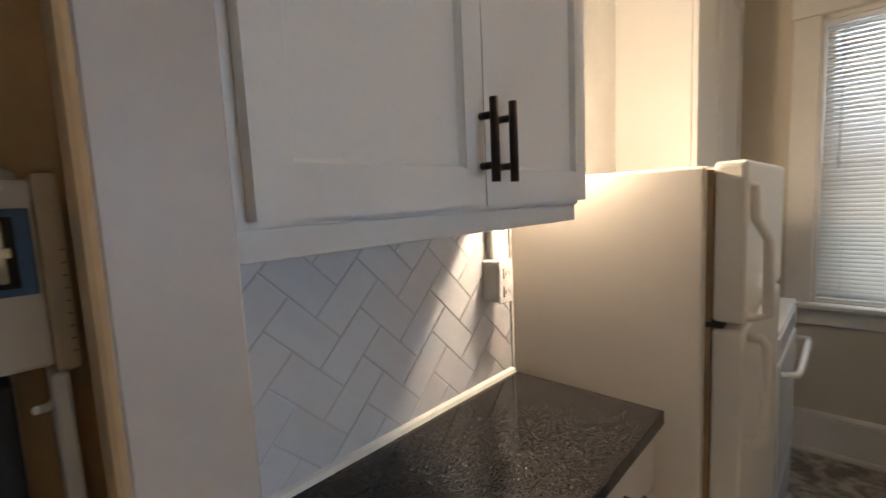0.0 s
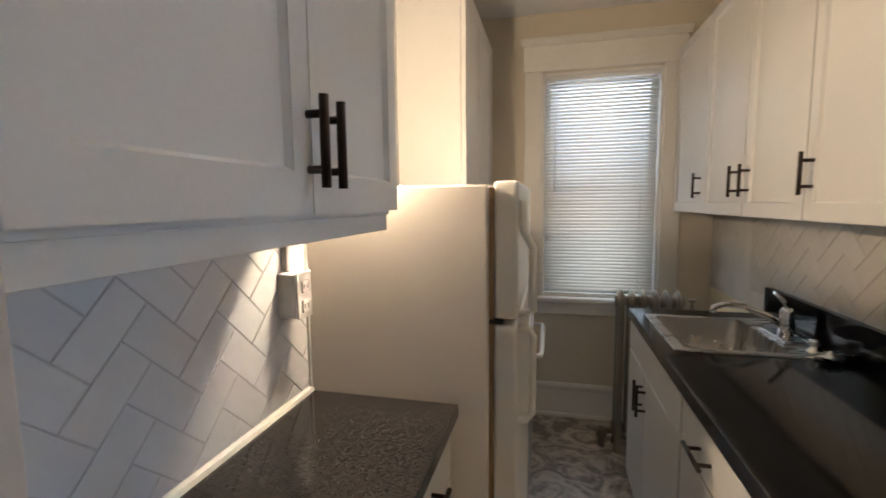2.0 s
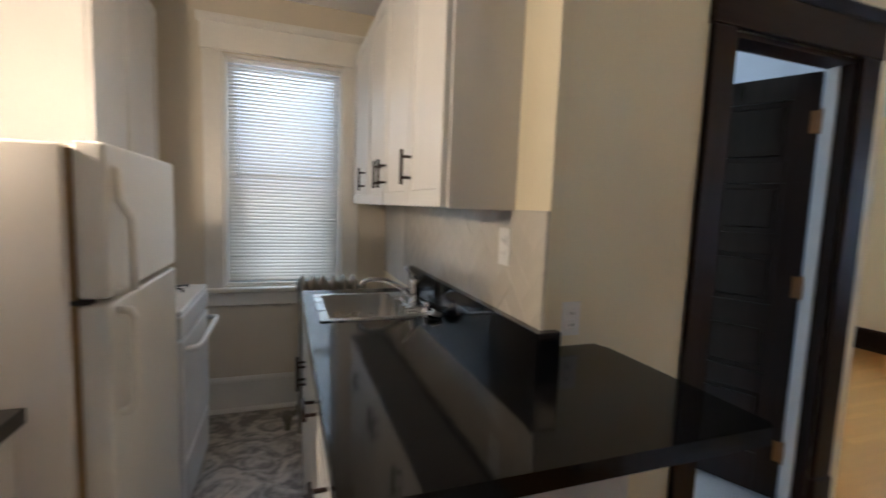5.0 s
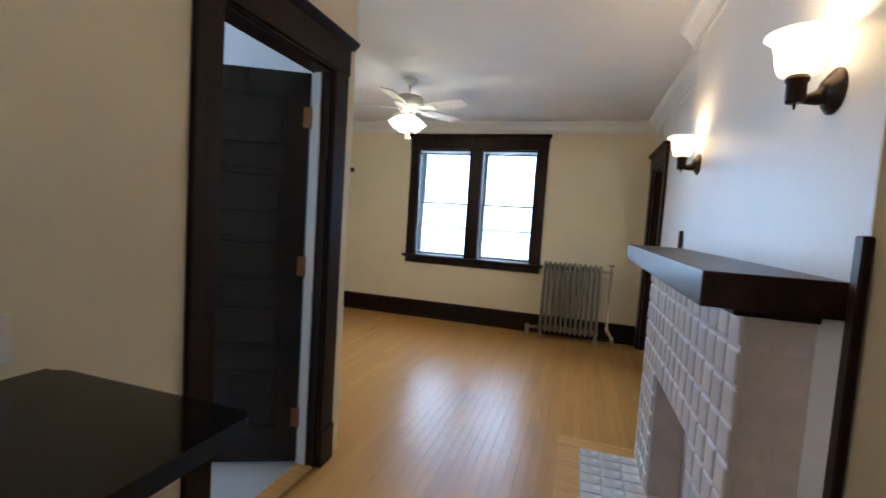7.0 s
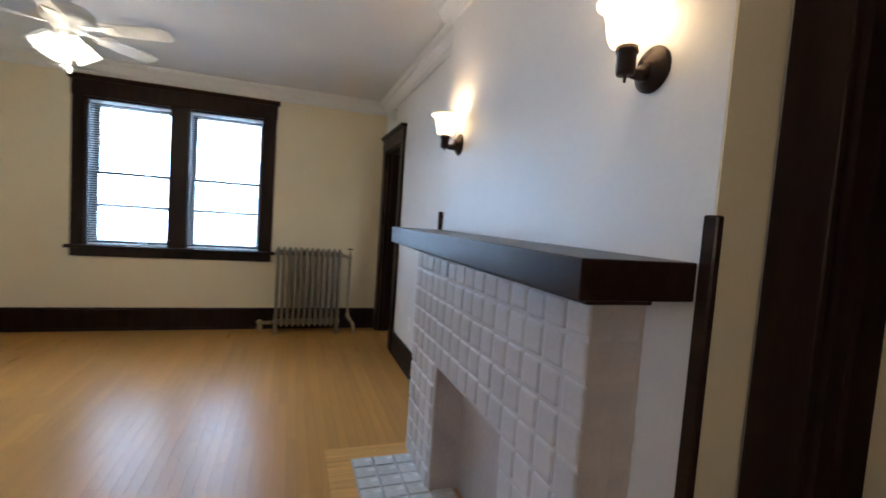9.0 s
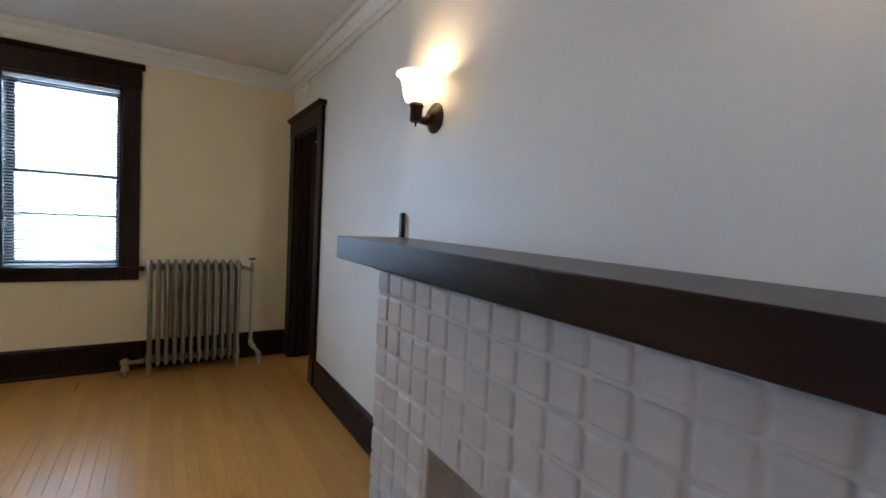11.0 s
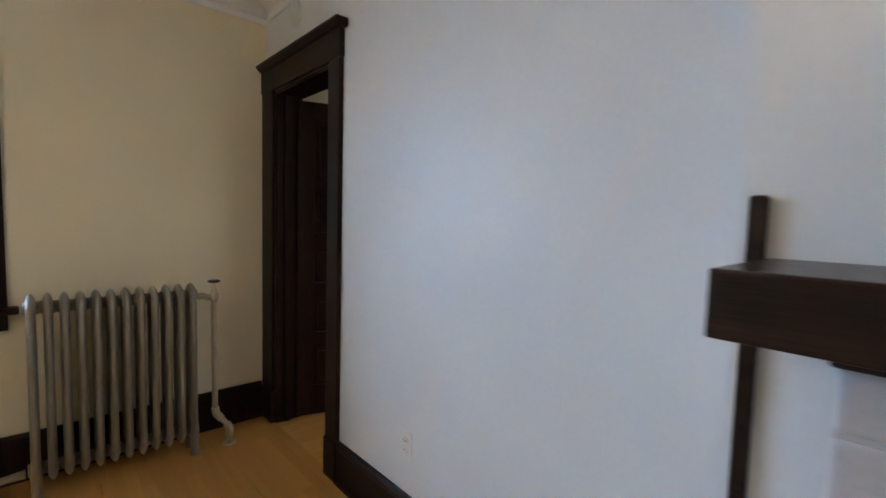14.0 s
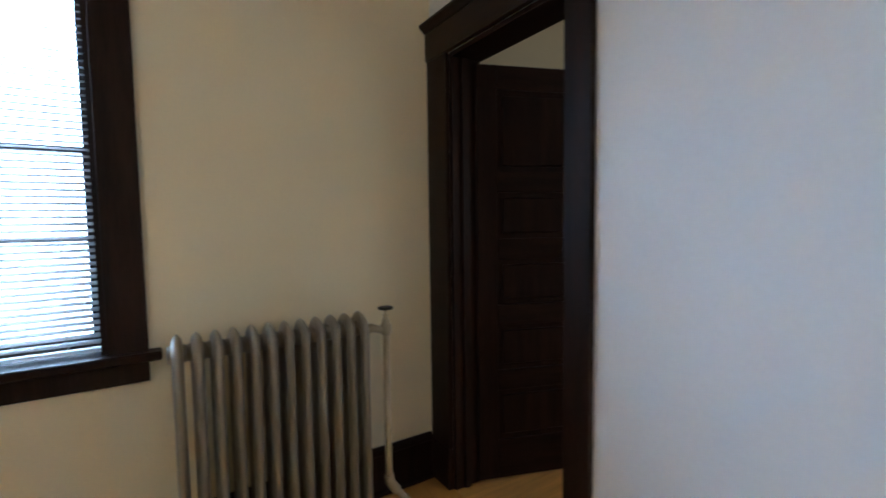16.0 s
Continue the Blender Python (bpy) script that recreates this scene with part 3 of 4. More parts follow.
part("wand", tube(bmesh.new(), [(0.125, 3.106, 2.18), (0.122, 3.104, 1.5)], 0.004, 6), M_PLASTIC, kwin, "clear tilt wand")

# ---- fireplace ----
BX0, BX1, BY = 2.01, 3.512, -0.355
OX0, OX1, OZ = 2.405, 3.10, 0.625
fire = thing("fireplace", (2.745, -0.43, 0), "white painted square-brick fireplace surround with an open firebox", "fireplace")
core = prism(bmesh.new(), [(BX0, 0.001), (OX0, 0.001), (OX0, OZ), (OX1, OZ), (OX1, 0.001), (BX1, 0.001), (BX1, 1.143), (BX0, 1.143)], "y", -0.519, BY - 0.0035)
part("mortar_body", core, M_BRICK, fire)
part("firebox_back", boxed(OX0, OX1, -0.5195, -0.508, 0.002, OZ), M_FIREBOX, fire, "grey painted firebox back")
part("firebox_cheek", boxed(OX0 - 0.002, OX0 + 0.008, -0.508, BY - 0.01, 0.002, OZ), M_FIREBOX, fire)
part("firebox_cheek", boxed(OX1 - 0.008, OX1 + 0.002, -0.508, BY - 0.01, 0.002, OZ), M_FIREBOX, fire)


def pillow(w, h, d, m, name):
    bm = bmesh.new()
    box(bm, -w / 2, w / 2, 0, d, -h / 2, h / 2)
    front = [e for e in bm.edges if all(v.co.y > d / 2 for v in e.verts)] + [e for e in bm.edges if abs(e.verts[0].co.y - e.verts[1].co.y) > d / 2]
    bmesh.ops.bevel(bm, geom=front, offset=0.0115, segments=3, affect="EDGES", profile=0.6)
    for f in bm.faces:
        f.smooth = True
    return mesh_of(name, bm, m)


def brick_field(parent, x0, x1, z0, z1, nx, nz, skip, name, m, y, rot=(0, 0, 0), gap=0.010, jit=0.0025):
    w, h = (x1 - x0) / nx, (z1 - z0) / nz
    kinds = [pillow(w - gap + random.uniform(-jit, jit), h - gap + random.uniform(-jit, jit), 0.012, m, name) for _ in range(6)]
    for i in range(nx):
        for k in range(nz):
            cx, cz = x0 + (i + 0.5) * w, z0 + (k + 0.5) * h
            if skip(cx, cz, w, h):
                continue
            yield random.choice(kinds), cx + random.uniform(-jit, jit), cz + random.uniform(-jit, jit)


front = list(brick_field(fire, BX0 - 0.009, BX1 + 0.009, 0.0, 1.054, 15, 10, lambda x, z, w, h: OX0 - 0.03 < x < OX1 + 0.03 and z < OZ, "brick", M_BRICK, BY))
front += list(brick_field(fire, BX0 - 0.009, BX1 + 0.009, 1.054, 1.144, 15, 1, lambda *a: False, "brick", M_BRICK, BY))
for me, cx, cz in front:
    piece("brick", me, fire, (cx, BY - 0.0085 + random.uniform(-0.0015, 0.0015), cz), (random.uniform(-0.012, 0.012), 0, random.uniform(-0.012, 0.012)))
for side, rz in ((BX0 + 0.006, 90), (BX1 - 0.006, -90)):
    for me, cy, cz in brick_field(fire, -0.518, BY - 0.004, 0.0, 1.144, 2, 11, lambda *a: False, "brick", M_BRICK, 0, gap=0.009):
        piece("brick", me, fire, (side + (0.0055 if rz > 0 else -0.0055), cy, cz), (0, 0, radians(rz)))

mantel = thing("mantel_shelf", (2.745, -0.36, 1.17), "thick dark espresso wooden mantel shelf above the brick surround", "mantel")
part("shelf", boxed(1.876, 3.628, -0.5195, -0.220, 1.177, 1.264, 0.004, 2), M_MANTEL, mantel)
part("cleat", boxed(1.99, 3.52, -0.5195, -0.328, 1.146, 1.1765, 0.003), M_MANTEL, mantel)
for x in (1.850, 3.628):
    t = thing("trim_strip", (x + 0.01, -0.49, 0), "narrow dark wooden strip standing at the chimney corner", "trim", "chimney corner strips")
    lo, hi, foot = (x - 0.028, x + 0.008, 0.0) if x < 2 else (x + 0.004, x + 0.03, 0.0)
    part("strip", boxed(lo, hi, -0.5195, -0.498 if x < 2 else -0.50, foot, 1.368, 0.004), M_MANTEL, t)

hearth = thing("hearth", (2.745, -0.2, 0), "grey-white painted hearth of square tiles with dark joints", "hearth", kind="structure")
HX0, HX1, HY0, HY1 = 2.06, 3.456, -0.355, -0.036
part("hearth_bed", boxed(HX0, HX1, -0.49, HY1, -0.05, 0.0035), M_HGROUT, hearth)
nx, ny = 15, 4
w, d = (HX1 - HX0) / nx, (HY1 + 0.485) / ny
kinds = []
for _ in range(5):
    bm = boxed(-w / 2 + 0.005, w / 2 - 0.005, -d / 2 + 0.005, d / 2 - 0.005, -0.004, 0.009, 0.0055, 3)
    for f in bm.faces:
        f.smooth = True
    kinds.append(mesh_of("hearth_tile", bm, M_HEARTH))
for i in range(nx):
    for k in range(ny):
        piece("hearth_tile", random.choice(kinds), hearth, (HX0 + (i + 0.5) * w, -0.485 + (k + 0.5) * d, 0.0015 + random.uniform(0, 0.001)), (0, 0, random.uniform(-0.01, 0.01)))
for a, b, c, e in ((HX0 - 0.13, HX0 - 0.002, -0.49, HY1 + 0.13), (HX1 + 0.002, HX1 + 0.13, -0.49, HY1 + 0.13), (HX0, HX1, HY1 + 0.002, HY1 + 0.13)):
    part("border_board", boxed(a, b, c, e, -0.01, 0.003, 0.001), M_OAK2, hearth, "honey maple border board")


def sconce(x):
    t = thing("wall_sconce", (x, -0.520, 1.72), "bronze wall sconce with a lit frosted bell glass shade", "wall lamp", "sconces above the mantel")
    part("backplate", lathe(bmesh.new(), [(0.0, 0.0), (0.058, 0.0), (0.058, 0.006), (0.05, 0.01), (0.046, 0.016), (0.036, 0.02), (0.03, 0.028), (0.0, 0.032)], (x, -0.520, 1.733), (0, 1, 0), 28), M_BRONZE, t)
    arm = [(x, -0.495, 1.722), (x, -0.475, 1.716), (x, -0.455, 1.715), (x, -0.440, 1.722), (x, -0.435, 1.735)]
    part("arm", tube(bmesh.new(), arm, [0.024, 0.017, 0.013, 0.013, 0.016], 14), M_BRONZE, t)
    part("socket_cup", lathe(bmesh.new(), [(0.0, 0), (0.02, 0.0), (0.023, 0.006), (0.023, 0.05), (0.027, 0.054), (0.027, 0.068), (0.0, 0.068)], (x, -0.435, 1.705), (0, 0, 1), 20), M_BRONZE, t)
    part("switch_knob", tube(bmesh.new(), [(x, -0.435, 1.705), (x, -0.435, 1.688)], [0.005, 0.003], 8), M_BRONZE, t)
    part("shade", lathe(bmesh.new(), [(0.024, 0.0), (0.042, 0.006), (0.05, 0.025), (0.055, 0.06), (0.061, 0.085), (0.074, 0.098), (0.081, 0.102), (0.079, 0.105), (0.07, 0.101), (0.057, 0.087), (0.051, 0.06), (0.046, 0.028), (0.038, 0.01), (0.02, 0.004)], (x, -0.435, 1.773), (0, 0, 1), 32), M_SHADE, t, "glowing frosted bell glass shade").visible_shadow = True
    return t


sconce(2.065)
sconce(3.428)

# ---- radiators ----
def rad_section(w=0.059, h=0.9, depth=0.15):
    """One cast-iron loop in the y-z plane: a ridged closed tube with a middle column, and hubs to its neighbours."""
    bm = bmesh.new()
    d, r = depth / 2 - 0.022, 0.0172
    zb, zt, c = 0.095, h - 0.03, 0.045
    path = []
    for cy, cz, a0 in ((d - c, zt - c, 0), (-d + c, zt - c, 90), (-d + c, zb + c, 180), (d - c, zb + c, 270)):
        for k in range(5):
            a = radians(a0 + 22.5 * k)
            path.append(Vector((0, cy + c * math.cos(a), cz + c * math.sin(a))))
    rings, seg = [], 12
    n = len(path)
    for k in range(n):
        t = (path[(k + 1) % n] - path[k - 1]).normalized()
        out = Vector((0, t.z, -t.y))
        ring = []
        for q in range(seg):
            a = 2 * math.pi * q / seg
            u, v = math.cos(a), math.sin(a)
            ring.append(bm.verts.new(path[k] + Vector((u * r, 0, 0)) + out * (v * r * 1.1 + (0.011 * (1 - abs(u)) if v > 0 else 0))))
        rings.append(ring)
    for k in range(n):
        p, q2 = rings[k], rings[(k + 1) % n]
        for q in range(seg):
            bm.faces.new((p[q], p[(q + 1) % seg], q2[(q + 1) % seg], q2[q])).smooth = True
    tube(bm, [(0, 0, zb), (0, 0, zt)], 0.014, 10)
    for z in (zb + 0.03, zt - 0.035):
        tube(bm, [(-w / 2, 0, z), (-w / 4, 0, z), (w / 4, 0, z), (w / 2, 0, z)], [0.027, 0.032, 0.032, 0.027], 12)
    return bm


def radiator(name, n, at, h, label, rz, w=0.0595):
    t = thing(name, (0, 0, 0), label, "radiator", "cast-iron radiators")
    me = mesh_of("section", rad_section(w, h), M_RAD)
    for i in range(n):
        piece("section", me, t, ((i - (n - 1) / 2) * w, 0, 0))
    for i in (0, n - 1):
        for u in (-0.055, 0.055):
            part("foot", lathe(bmesh.new(), [(0.0, 0.0), (0.023, 0.0), (0.022, 0.012), (0.017, 0.04), (0.0205, 0.11), (0.0205, 0.14)], ((i - (n - 1) / 2) * w, u, 0), (0, 0, 1), 12), M_RAD, t)
    t.location = at
    t.rotation_euler = (0, 0, radians(rz))
    return t


radiator("radiator", 12, (6.10, 0.118, 0), 0.93, "silver painted cast-iron column radiator under the window", 90, 0.0574)
vp = thing("radiator_valve", (6.10, -0.319, 0), "cream painted steam pipe and valve with a black handwheel", "pipe valve")
part("riser_pipe", tube(bmesh.new(), [(6.10, -0.314, 0.855), (6.10, -0.314, 0.22), (6.095, -0.321, 0.17), (6.075, -0.349, 0.135), (6.060, -0.369, 0.11), (6.055, -0.377, 0.07), (6.055, -0.377, 0.0)], 0.015, 12), M_PIPE, vp)
part("elbow_fitting", tube(bmesh.new(), [(6.10, -0.314, 0.21), (6.097, -0.319, 0.175), (6.080, -0.343, 0.142)], 0.021, 12), M_PIPE, vp)
part("elbow_fitting", tube(bmesh.new(), [(6.063, -0.365, 0.115), (6.055, -0.377, 0.09), (6.055, -0.377, 0.05)], 0.021, 12), M_PIPE, vp)
part("floor_flange", lathe(bmesh.new(), [(0.035, 0), (0.033, 0.006), (0.018, 0.008)], (6.055, -0.377, 0.0)), M_PIPE, vp)
part("valve_body", lathe(bmesh.new(), [(0.0, 0), (0.018, 0.0), (0.024, 0.012), (0.024, 0.04), (0.017, 0.05), (0.017, 0.062), (0.011, 0.066), (0.011, 0.085), (0.005, 0.088), (0.005, 0.105)], (6.10, -0.314, 0.817), (0, 0, 1), 14), M_PIPE, vp)
part("union", tube(bmesh.new(), [(6.10, -0.229, 0.848), (6.10, -0.249, 0.855), (6.10, -0.299, 0.838)], [0.022, 0.018, 0.015], 12), M_PIPE, vp)
part("handwheel", lathe(bmesh.new(), [(0.0, 0), (0.024, 0.001), (0.032, 0.004), (0.032, 0.011), (0.024, 0.014), (0.0, 0.013)], (6.10, -0.314, 0.922), (0, 0, 1), 18), M_INK, vp, "black valve handwheel")
vb = thing("radiator_trap", (6.10, 0.55, 0), "cream painted radiator trap at the floor", "pipe valve")
part("trap_body", lathe(bmesh.new(), [(0.0, 0), (0.025, 0), (0.03, 0.02), (0.02, 0.05), (0.032, 0.06), (0.032, 0.085), (0.015, 0.1), (0.0, 0.1)], (6.10, 0.59, 0.045), (0, 0, 1), 14), M_PIPE, vb)
part("trap_pipe", tube(bmesh.new(), [(6.10, 0.59, 0.0), (6.10, 0.59, 0.06)], 0.014, 10), M_PIPE, vb)
part("union", tube(bmesh.new(), [(6.10, 0.47, 0.115), (6.10, 0.53, 0.112), (6.10, 0.58, 0.11)], [0.02, 0.016, 0.016], 10), M_PIPE, vb)

# ---- ceiling fan ----
FX, FY = 4.53, 1.66
fan = thing("ceiling_fan", (FX, FY, 2.6), "white five-blade ceiling fan with lit glass shades", "ceiling fan")
part("canopy", lathe(bmesh.new(), [(0.0, 0.0), (0.062, 0.0), (0.065, -0.01), (0.055, -0.035), (0.028, -0.055), (0.014, -0.06)], (FX, FY, 2.6)), M_FAN, fan)
part("downrod", tube(bmesh.new(), [(FX, FY, 2.55), (FX, FY, 2.44)], 0.013, 12), M_FAN, fan)
part("motor_housing", lathe(bmesh.new(), [(0.014, 2.46), (0.05, 2.45), (0.105, 2.445), (0.132, 2.42), (0.136, 2.375), (0.115, 2.345), (0.08, 2.335), (0.075, 2.315), (0.06, 2.30), (0.0, 2.30)], (FX, FY, 0)), M_FAN, fan)
for i in range(5):
    a = radians(40 + 72 * i)
    bm = bmesh.new()
    pts = [(0.2, -0.052), (0.24, -0.06), (0.53, -0.068), (0.585, -0.06), (0.6, -0.04), (0.6, 0.04), (0.585, 0.06), (0.53, 0.068), (0.24, 0.06), (0.2, 0.052)]
    lo = [bm.verts.new((p, q, 0.0)) for p, q in pts]
    hi = [bm.verts.new((p, q, 0.007)) for p, q in pts]
    bm.faces.new(lo)
    bm.faces.new(hi)
    for j in range(len(pts)):
        k = (j + 1) % len(pts)
        bm.faces.new((lo[j], lo[k], hi[k], hi[j]))
    bmesh.ops.transform(bm, matrix=Matrix.Translation((FX, FY, 2.335)) @ Matrix.Rotation(a, 4, "Z") @ Matrix.Rotation(radians(-13), 4, "X"), verts=bm.verts)
    bl = part("blade", bm, M_FAN, fan)
    ir = bmesh.new()
    box(ir, 0.08, 0.23, -0.016, 0.016, -0.004, 0.004, 0.003)
    box(ir, 0.2, 0.29, -0.04, 0.04, -0.006, -0.001, 0.002)
    bmesh.ops.transform(ir, matrix=Matrix.Translation((FX, FY, 2.333)) @ Matrix.Rotation(a, 4, "Z") @ Matrix.Rotation(radians(-13), 4, "X"), verts=ir.verts)
    part("blade_iron", ir, M_FAN, fan)
part("light_hub", lathe(bmesh.new(), [(0.06, 2.30), (0.055, 2.28), (0.045, 2.26), (0.02, 2.245), (0.0, 2.245)], (FX, FY, 0)), M_FAN, fan)
for i in range(4):
    a = radians(45 + 90 * i)
    dx, dy = math.cos(a), math.sin(a)
    ax = Vector((dx * 0.6, dy * 0.6, -0.8)).normalized()
    c = Vector((FX + dx * 0.05, FY + dy * 0.05, 2.268))
    part("lamp_holder", tube(bmesh.new(), [c - ax * 0.01, c + ax * 0.03], 0.02, 12), M_FAN, fan)
    part("shade", lathe(bmesh.new(), [(0.02, 0.02), (0.034, 0.03), (0.046, 0.06), (0.052, 0.09), (0.066, 0.12), (0.07, 0.125), (0.066, 0.128), (0.05, 0.095), (0.043, 0.062), (0.03, 0.033)], c, ax, 20), M_FANSHADE, fan, "glowing frosted glass shade")
for dx, zb in ((-0.05, 2.045), (0.03, 2.06)):
    ch = tube(bmesh.new(), [(FX + dx, FY, 2.26), (FX + dx, FY, zb + 0.04)], 0.0018, 6)
    lathe(ch, [(0.0, 0), (0.009, 0.002), (0.0105, 0.01), (0.0105, 0.038), (0.005, 0.044), (0.0, 0.045)], (FX + dx, FY, zb), (0, 0, 1), 12)
    part("pull_chain", ch, M_FAN, fan)

# ---- small wall things in the living room ----
def outlet_plate(name, at, axis, sign, label, sockets=2, switch=False, category="outlet"):
    """A cover plate at a wall; axis and sign give the way it faces."""
    t = thing(name, at, label, category, "wall plates")
    x, y, z = at

    def bx(u0, u1, d0, d1, z0, z1, bev):
        p, q = sorted((sign * d0, sign * d1))
        return boxed(x + p, x + q, y + u0, y + u1, z + z0, z + z1, bev) if axis == "x" else boxed(x + u0, x + u1, y + p, y + q, z + z0, z + z1, bev)
    part("plate", bx(-0.036, 0.036, 0.0, 0.006, -0.058, 0.058, 0.002), M_PLASTIC, t)
    if switch:
        part("toggle", bx(-0.005, 0.005, 0.006, 0.016, -0.004, 0.014, 0.002), M_PLASTIC, t)
    else:
        for k in (-0.02, 0.02):
            r = part("receptacle", bx(-0.016, 0.016, 0.006, 0.009, k - 0.014, k + 0.014, 0.003), M_PLASTIC, t)
            for u in (-0.006, 0.006):
                part("slot", bx(u - 0.0012, u + 0.0012, 0.009, 0.0094, k - 0.005, k + 0.005, 0), M_INK, t)
    return t


outlet_plate("wall_outlet", (4.80, YF, 0.405), "y", 1, "white duplex outlet low on the off-white wall")
outlet_plate("light_switch", (1.735, -0.865, 1.262), "x", -1, "white light switch on the hall wall", switch=True, category="switch")
outlet_plate("counter_outlet", (1.312, YB, 1.01), "y", -1, "white duplex outlet above the black counter")
det = thing("wall_chime", (5.852, YF, 2.395), "round white alarm disc above the bedroom door", "alarm")
part("disc_body", lathe(bmesh.new(), [(0.0, 0.03), (0.045, 0.03), (0.06, 0.022), (0.066, 0.01), (0.066, 0.0)], (5.852, YF, 2.398), (0, 1, 0), 24), M_PLASTIC, det)
part("grille_ring", lathe(bmesh.new(), [(0.028, 0.03), (0.03, 0.034), (0.034, 0.034), (0.036, 0.03)], (5.852, YF, 2.398), (0, 1, 0), 20), M_PLASTIC, det)
brk = thing("wall_bracket", (XW, 3.18, 1.93), "small dark bracket fixed to the cream wall", "bracket")
part("bracket_plate", boxed(XW - 0.012, XW, 3.16, 3.22, 1.92, 1.98, 0.003), M_BRONZE, brk)
part("bracket_arm", tube(bmesh.new(), [(XW - 0.01, 3.19, 1.95), (XW - 0.07, 3.19, 1.95), (XW - 0.07, 3.19, 1.98)], 0.006, 8), M_BRONZE, brk)

# ---- kitchen: cabinets ----
def bar_handle(parent, at, axis, out, L=0.13, r=0.006, stand=0.034):
    """A bar pull. axis: the bar's direction; out: the way it stands off the door."""
    a, o, p = Vector(axis), Vector(out), Vector(at)
    bm = tube(bmesh.new(), [p + o * stand - a * L / 2, p + o * stand + a * L / 2], r, 12)
    for s in (-0.3, 0.3):
        tube(bm, [p + a * L * s, p + o * stand + a * L * s], r * 0.85, 10)
    return part("handle", bm, M_BRONZE, parent, "black bar pull")


def shaker(parent, face, sign, y0, y1, z0, z1, name="door", rail=0.05, stile=0.042):
    """A shaker door or drawer front on a face of constant x, looking along sign."""
    def bx(bm, d0, d1, a, b, c, d, bev):
        p, q = sorted((face + sign * d0, face + sign * d1))
        box(bm, p, q, a, b, c, d, bev)
    bm = bmesh.new()
    bx(bm, 0.001, 0.011, y0 + 0.01, y1 - 0.01, z0 + 0.01, z1 - 0.01, 0)
    for a, b, c, d in ((y0, y0 + stile, z0, z1), (y1 - stile, y1, z0, z1), (y0 + stile, y1 - stile, z0, z0 + rail), (y0 + stile, y1 - stile, z1 - rail, z1)):
        bx(bm, 0.001, 0.02, a, b, c, d, 0)
    f = face + sign * 0.0105
    prism(bm, [(f, z0 + rail - 0.001), (f + sign * 0.0092, z0 + rail - 0.001), (f, z0 + rail + 0.005)], "y", y0 + stile, y1 - stile)
    prism(bm, [(f, z1 - rail + 0.001), (f + sign * 0.0092, z1 - rail + 0.001), (f, z1 - rail - 0.008)], "y", y0 + stile, y1 - stile)
    for yy, sg in ((y0 + stile, 1), (y1 - stile, -1)):
        prism(bm, [(f, yy - sg * 0.001), (f + sign * 0.0092, yy - sg * 0.001), (f, yy + sg * 0.006)], "z", z0 + rail, z1 - rail)
    return part(name, bm, M_CAB, parent)


def slab_front(parent, face, sign, y0, y1, z0, z1, name="door"):
    """A plain door or drawer front with eased edges."""
    p, q = sorted((face + sign * 0.001, face + sign * 0.02))
    return part(name, boxed(p, q, y0, y1, z0, z1, 0.003, 2), M_CAB, parent)


def upper(name, x_back, x_front, y0, y1, z0, z1, doors, label, sign, rail_drop=0.045, group="upper cabinets", stile=0.042):
    t = thing(name, ((x_back + x_front) / 2, (y0 + y1) / 2, z0), label, "cabinet", group)
    a, b = sorted((x_back, x_front))
    part("body", boxed(a, b, y0, y1, z0, z1, 0.001), M_CAB, t)
    if rail_drop:
        p, q = sorted((x_front - sign * 0.02, x_front))
        part("light_rail", boxed(p, q, y0 + 0.012, y1 - 0.012, z0 - rail_drop, z0 + 0.001, 0.001), M_CAB, t)
    for d0, d1, hy in doors:
        d = shaker(t, x_front, sign, d0, d1, z0 + (0.008 if rail_drop else 0.004), z1 - 0.02, stile=stile)
        if hy is not None:
            bar_handle(d, (x_front + sign * 0.02, hy, z0 + (0.093 if sign > 0 else 0.138)), (0, 0, 1), (sign, 0, 0), 0.107 if sign > 0 else 0.122, stand=0.022 if sign > 0 else 0.034)
    return t


# over the left counter
side_cabinet = upper("upper_cabinet", -0.565, -0.197, 0.256, 0.925, 1.412, 2.33, [(0.300, 0.6155, 0.609), (0.6175, 0.918, 0.652)], "white painted shaker upper cabinet with black bar pulls", 1, 0.029, stile=0.038)
# Unseen block added behind the cabinet to set the tile shadow's edge.
part("shadow_block", boxed(-0.565, -0.33, 0.926, 1.07, 1.412, 2.33, 0.001), M_CAB, side_cabinet)
upper("upper_cabinet", -0.565, -0.28, 2.05, 2.93, 1.36, 2.38, [(2.055, 2.485, 2.45), (2.49, 2.925, 2.525)], "white painted shaker upper cabinet above the stove", 1, 0)
UF = 0.838
for y0, y1, drs in ((2.07, 3.07, [(2.52, 3.06, 2.58), (2.075, 2.515, 2.12)]), (1.25, 2.068, [(1.645, 2.063, 2.02), (1.262, 1.638, 1.60)])):
    upper("upper_cabinet", 1.055, UF, y0, y1, 1.367, 2.32, drs, "white painted shaker upper cabinet over the sink counter", -1, 0)

# unseen lampholder, added for the light inferred between the cabinet and the refrigerator
cl = thing("unseen_lampholder", (-0.565, 1.18, 1.6), "small white lampholder added out of view beside the refrigerator", "wall lamp")
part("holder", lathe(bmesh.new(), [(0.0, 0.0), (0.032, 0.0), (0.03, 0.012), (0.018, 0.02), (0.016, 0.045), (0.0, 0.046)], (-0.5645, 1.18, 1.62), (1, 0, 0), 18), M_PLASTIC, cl)
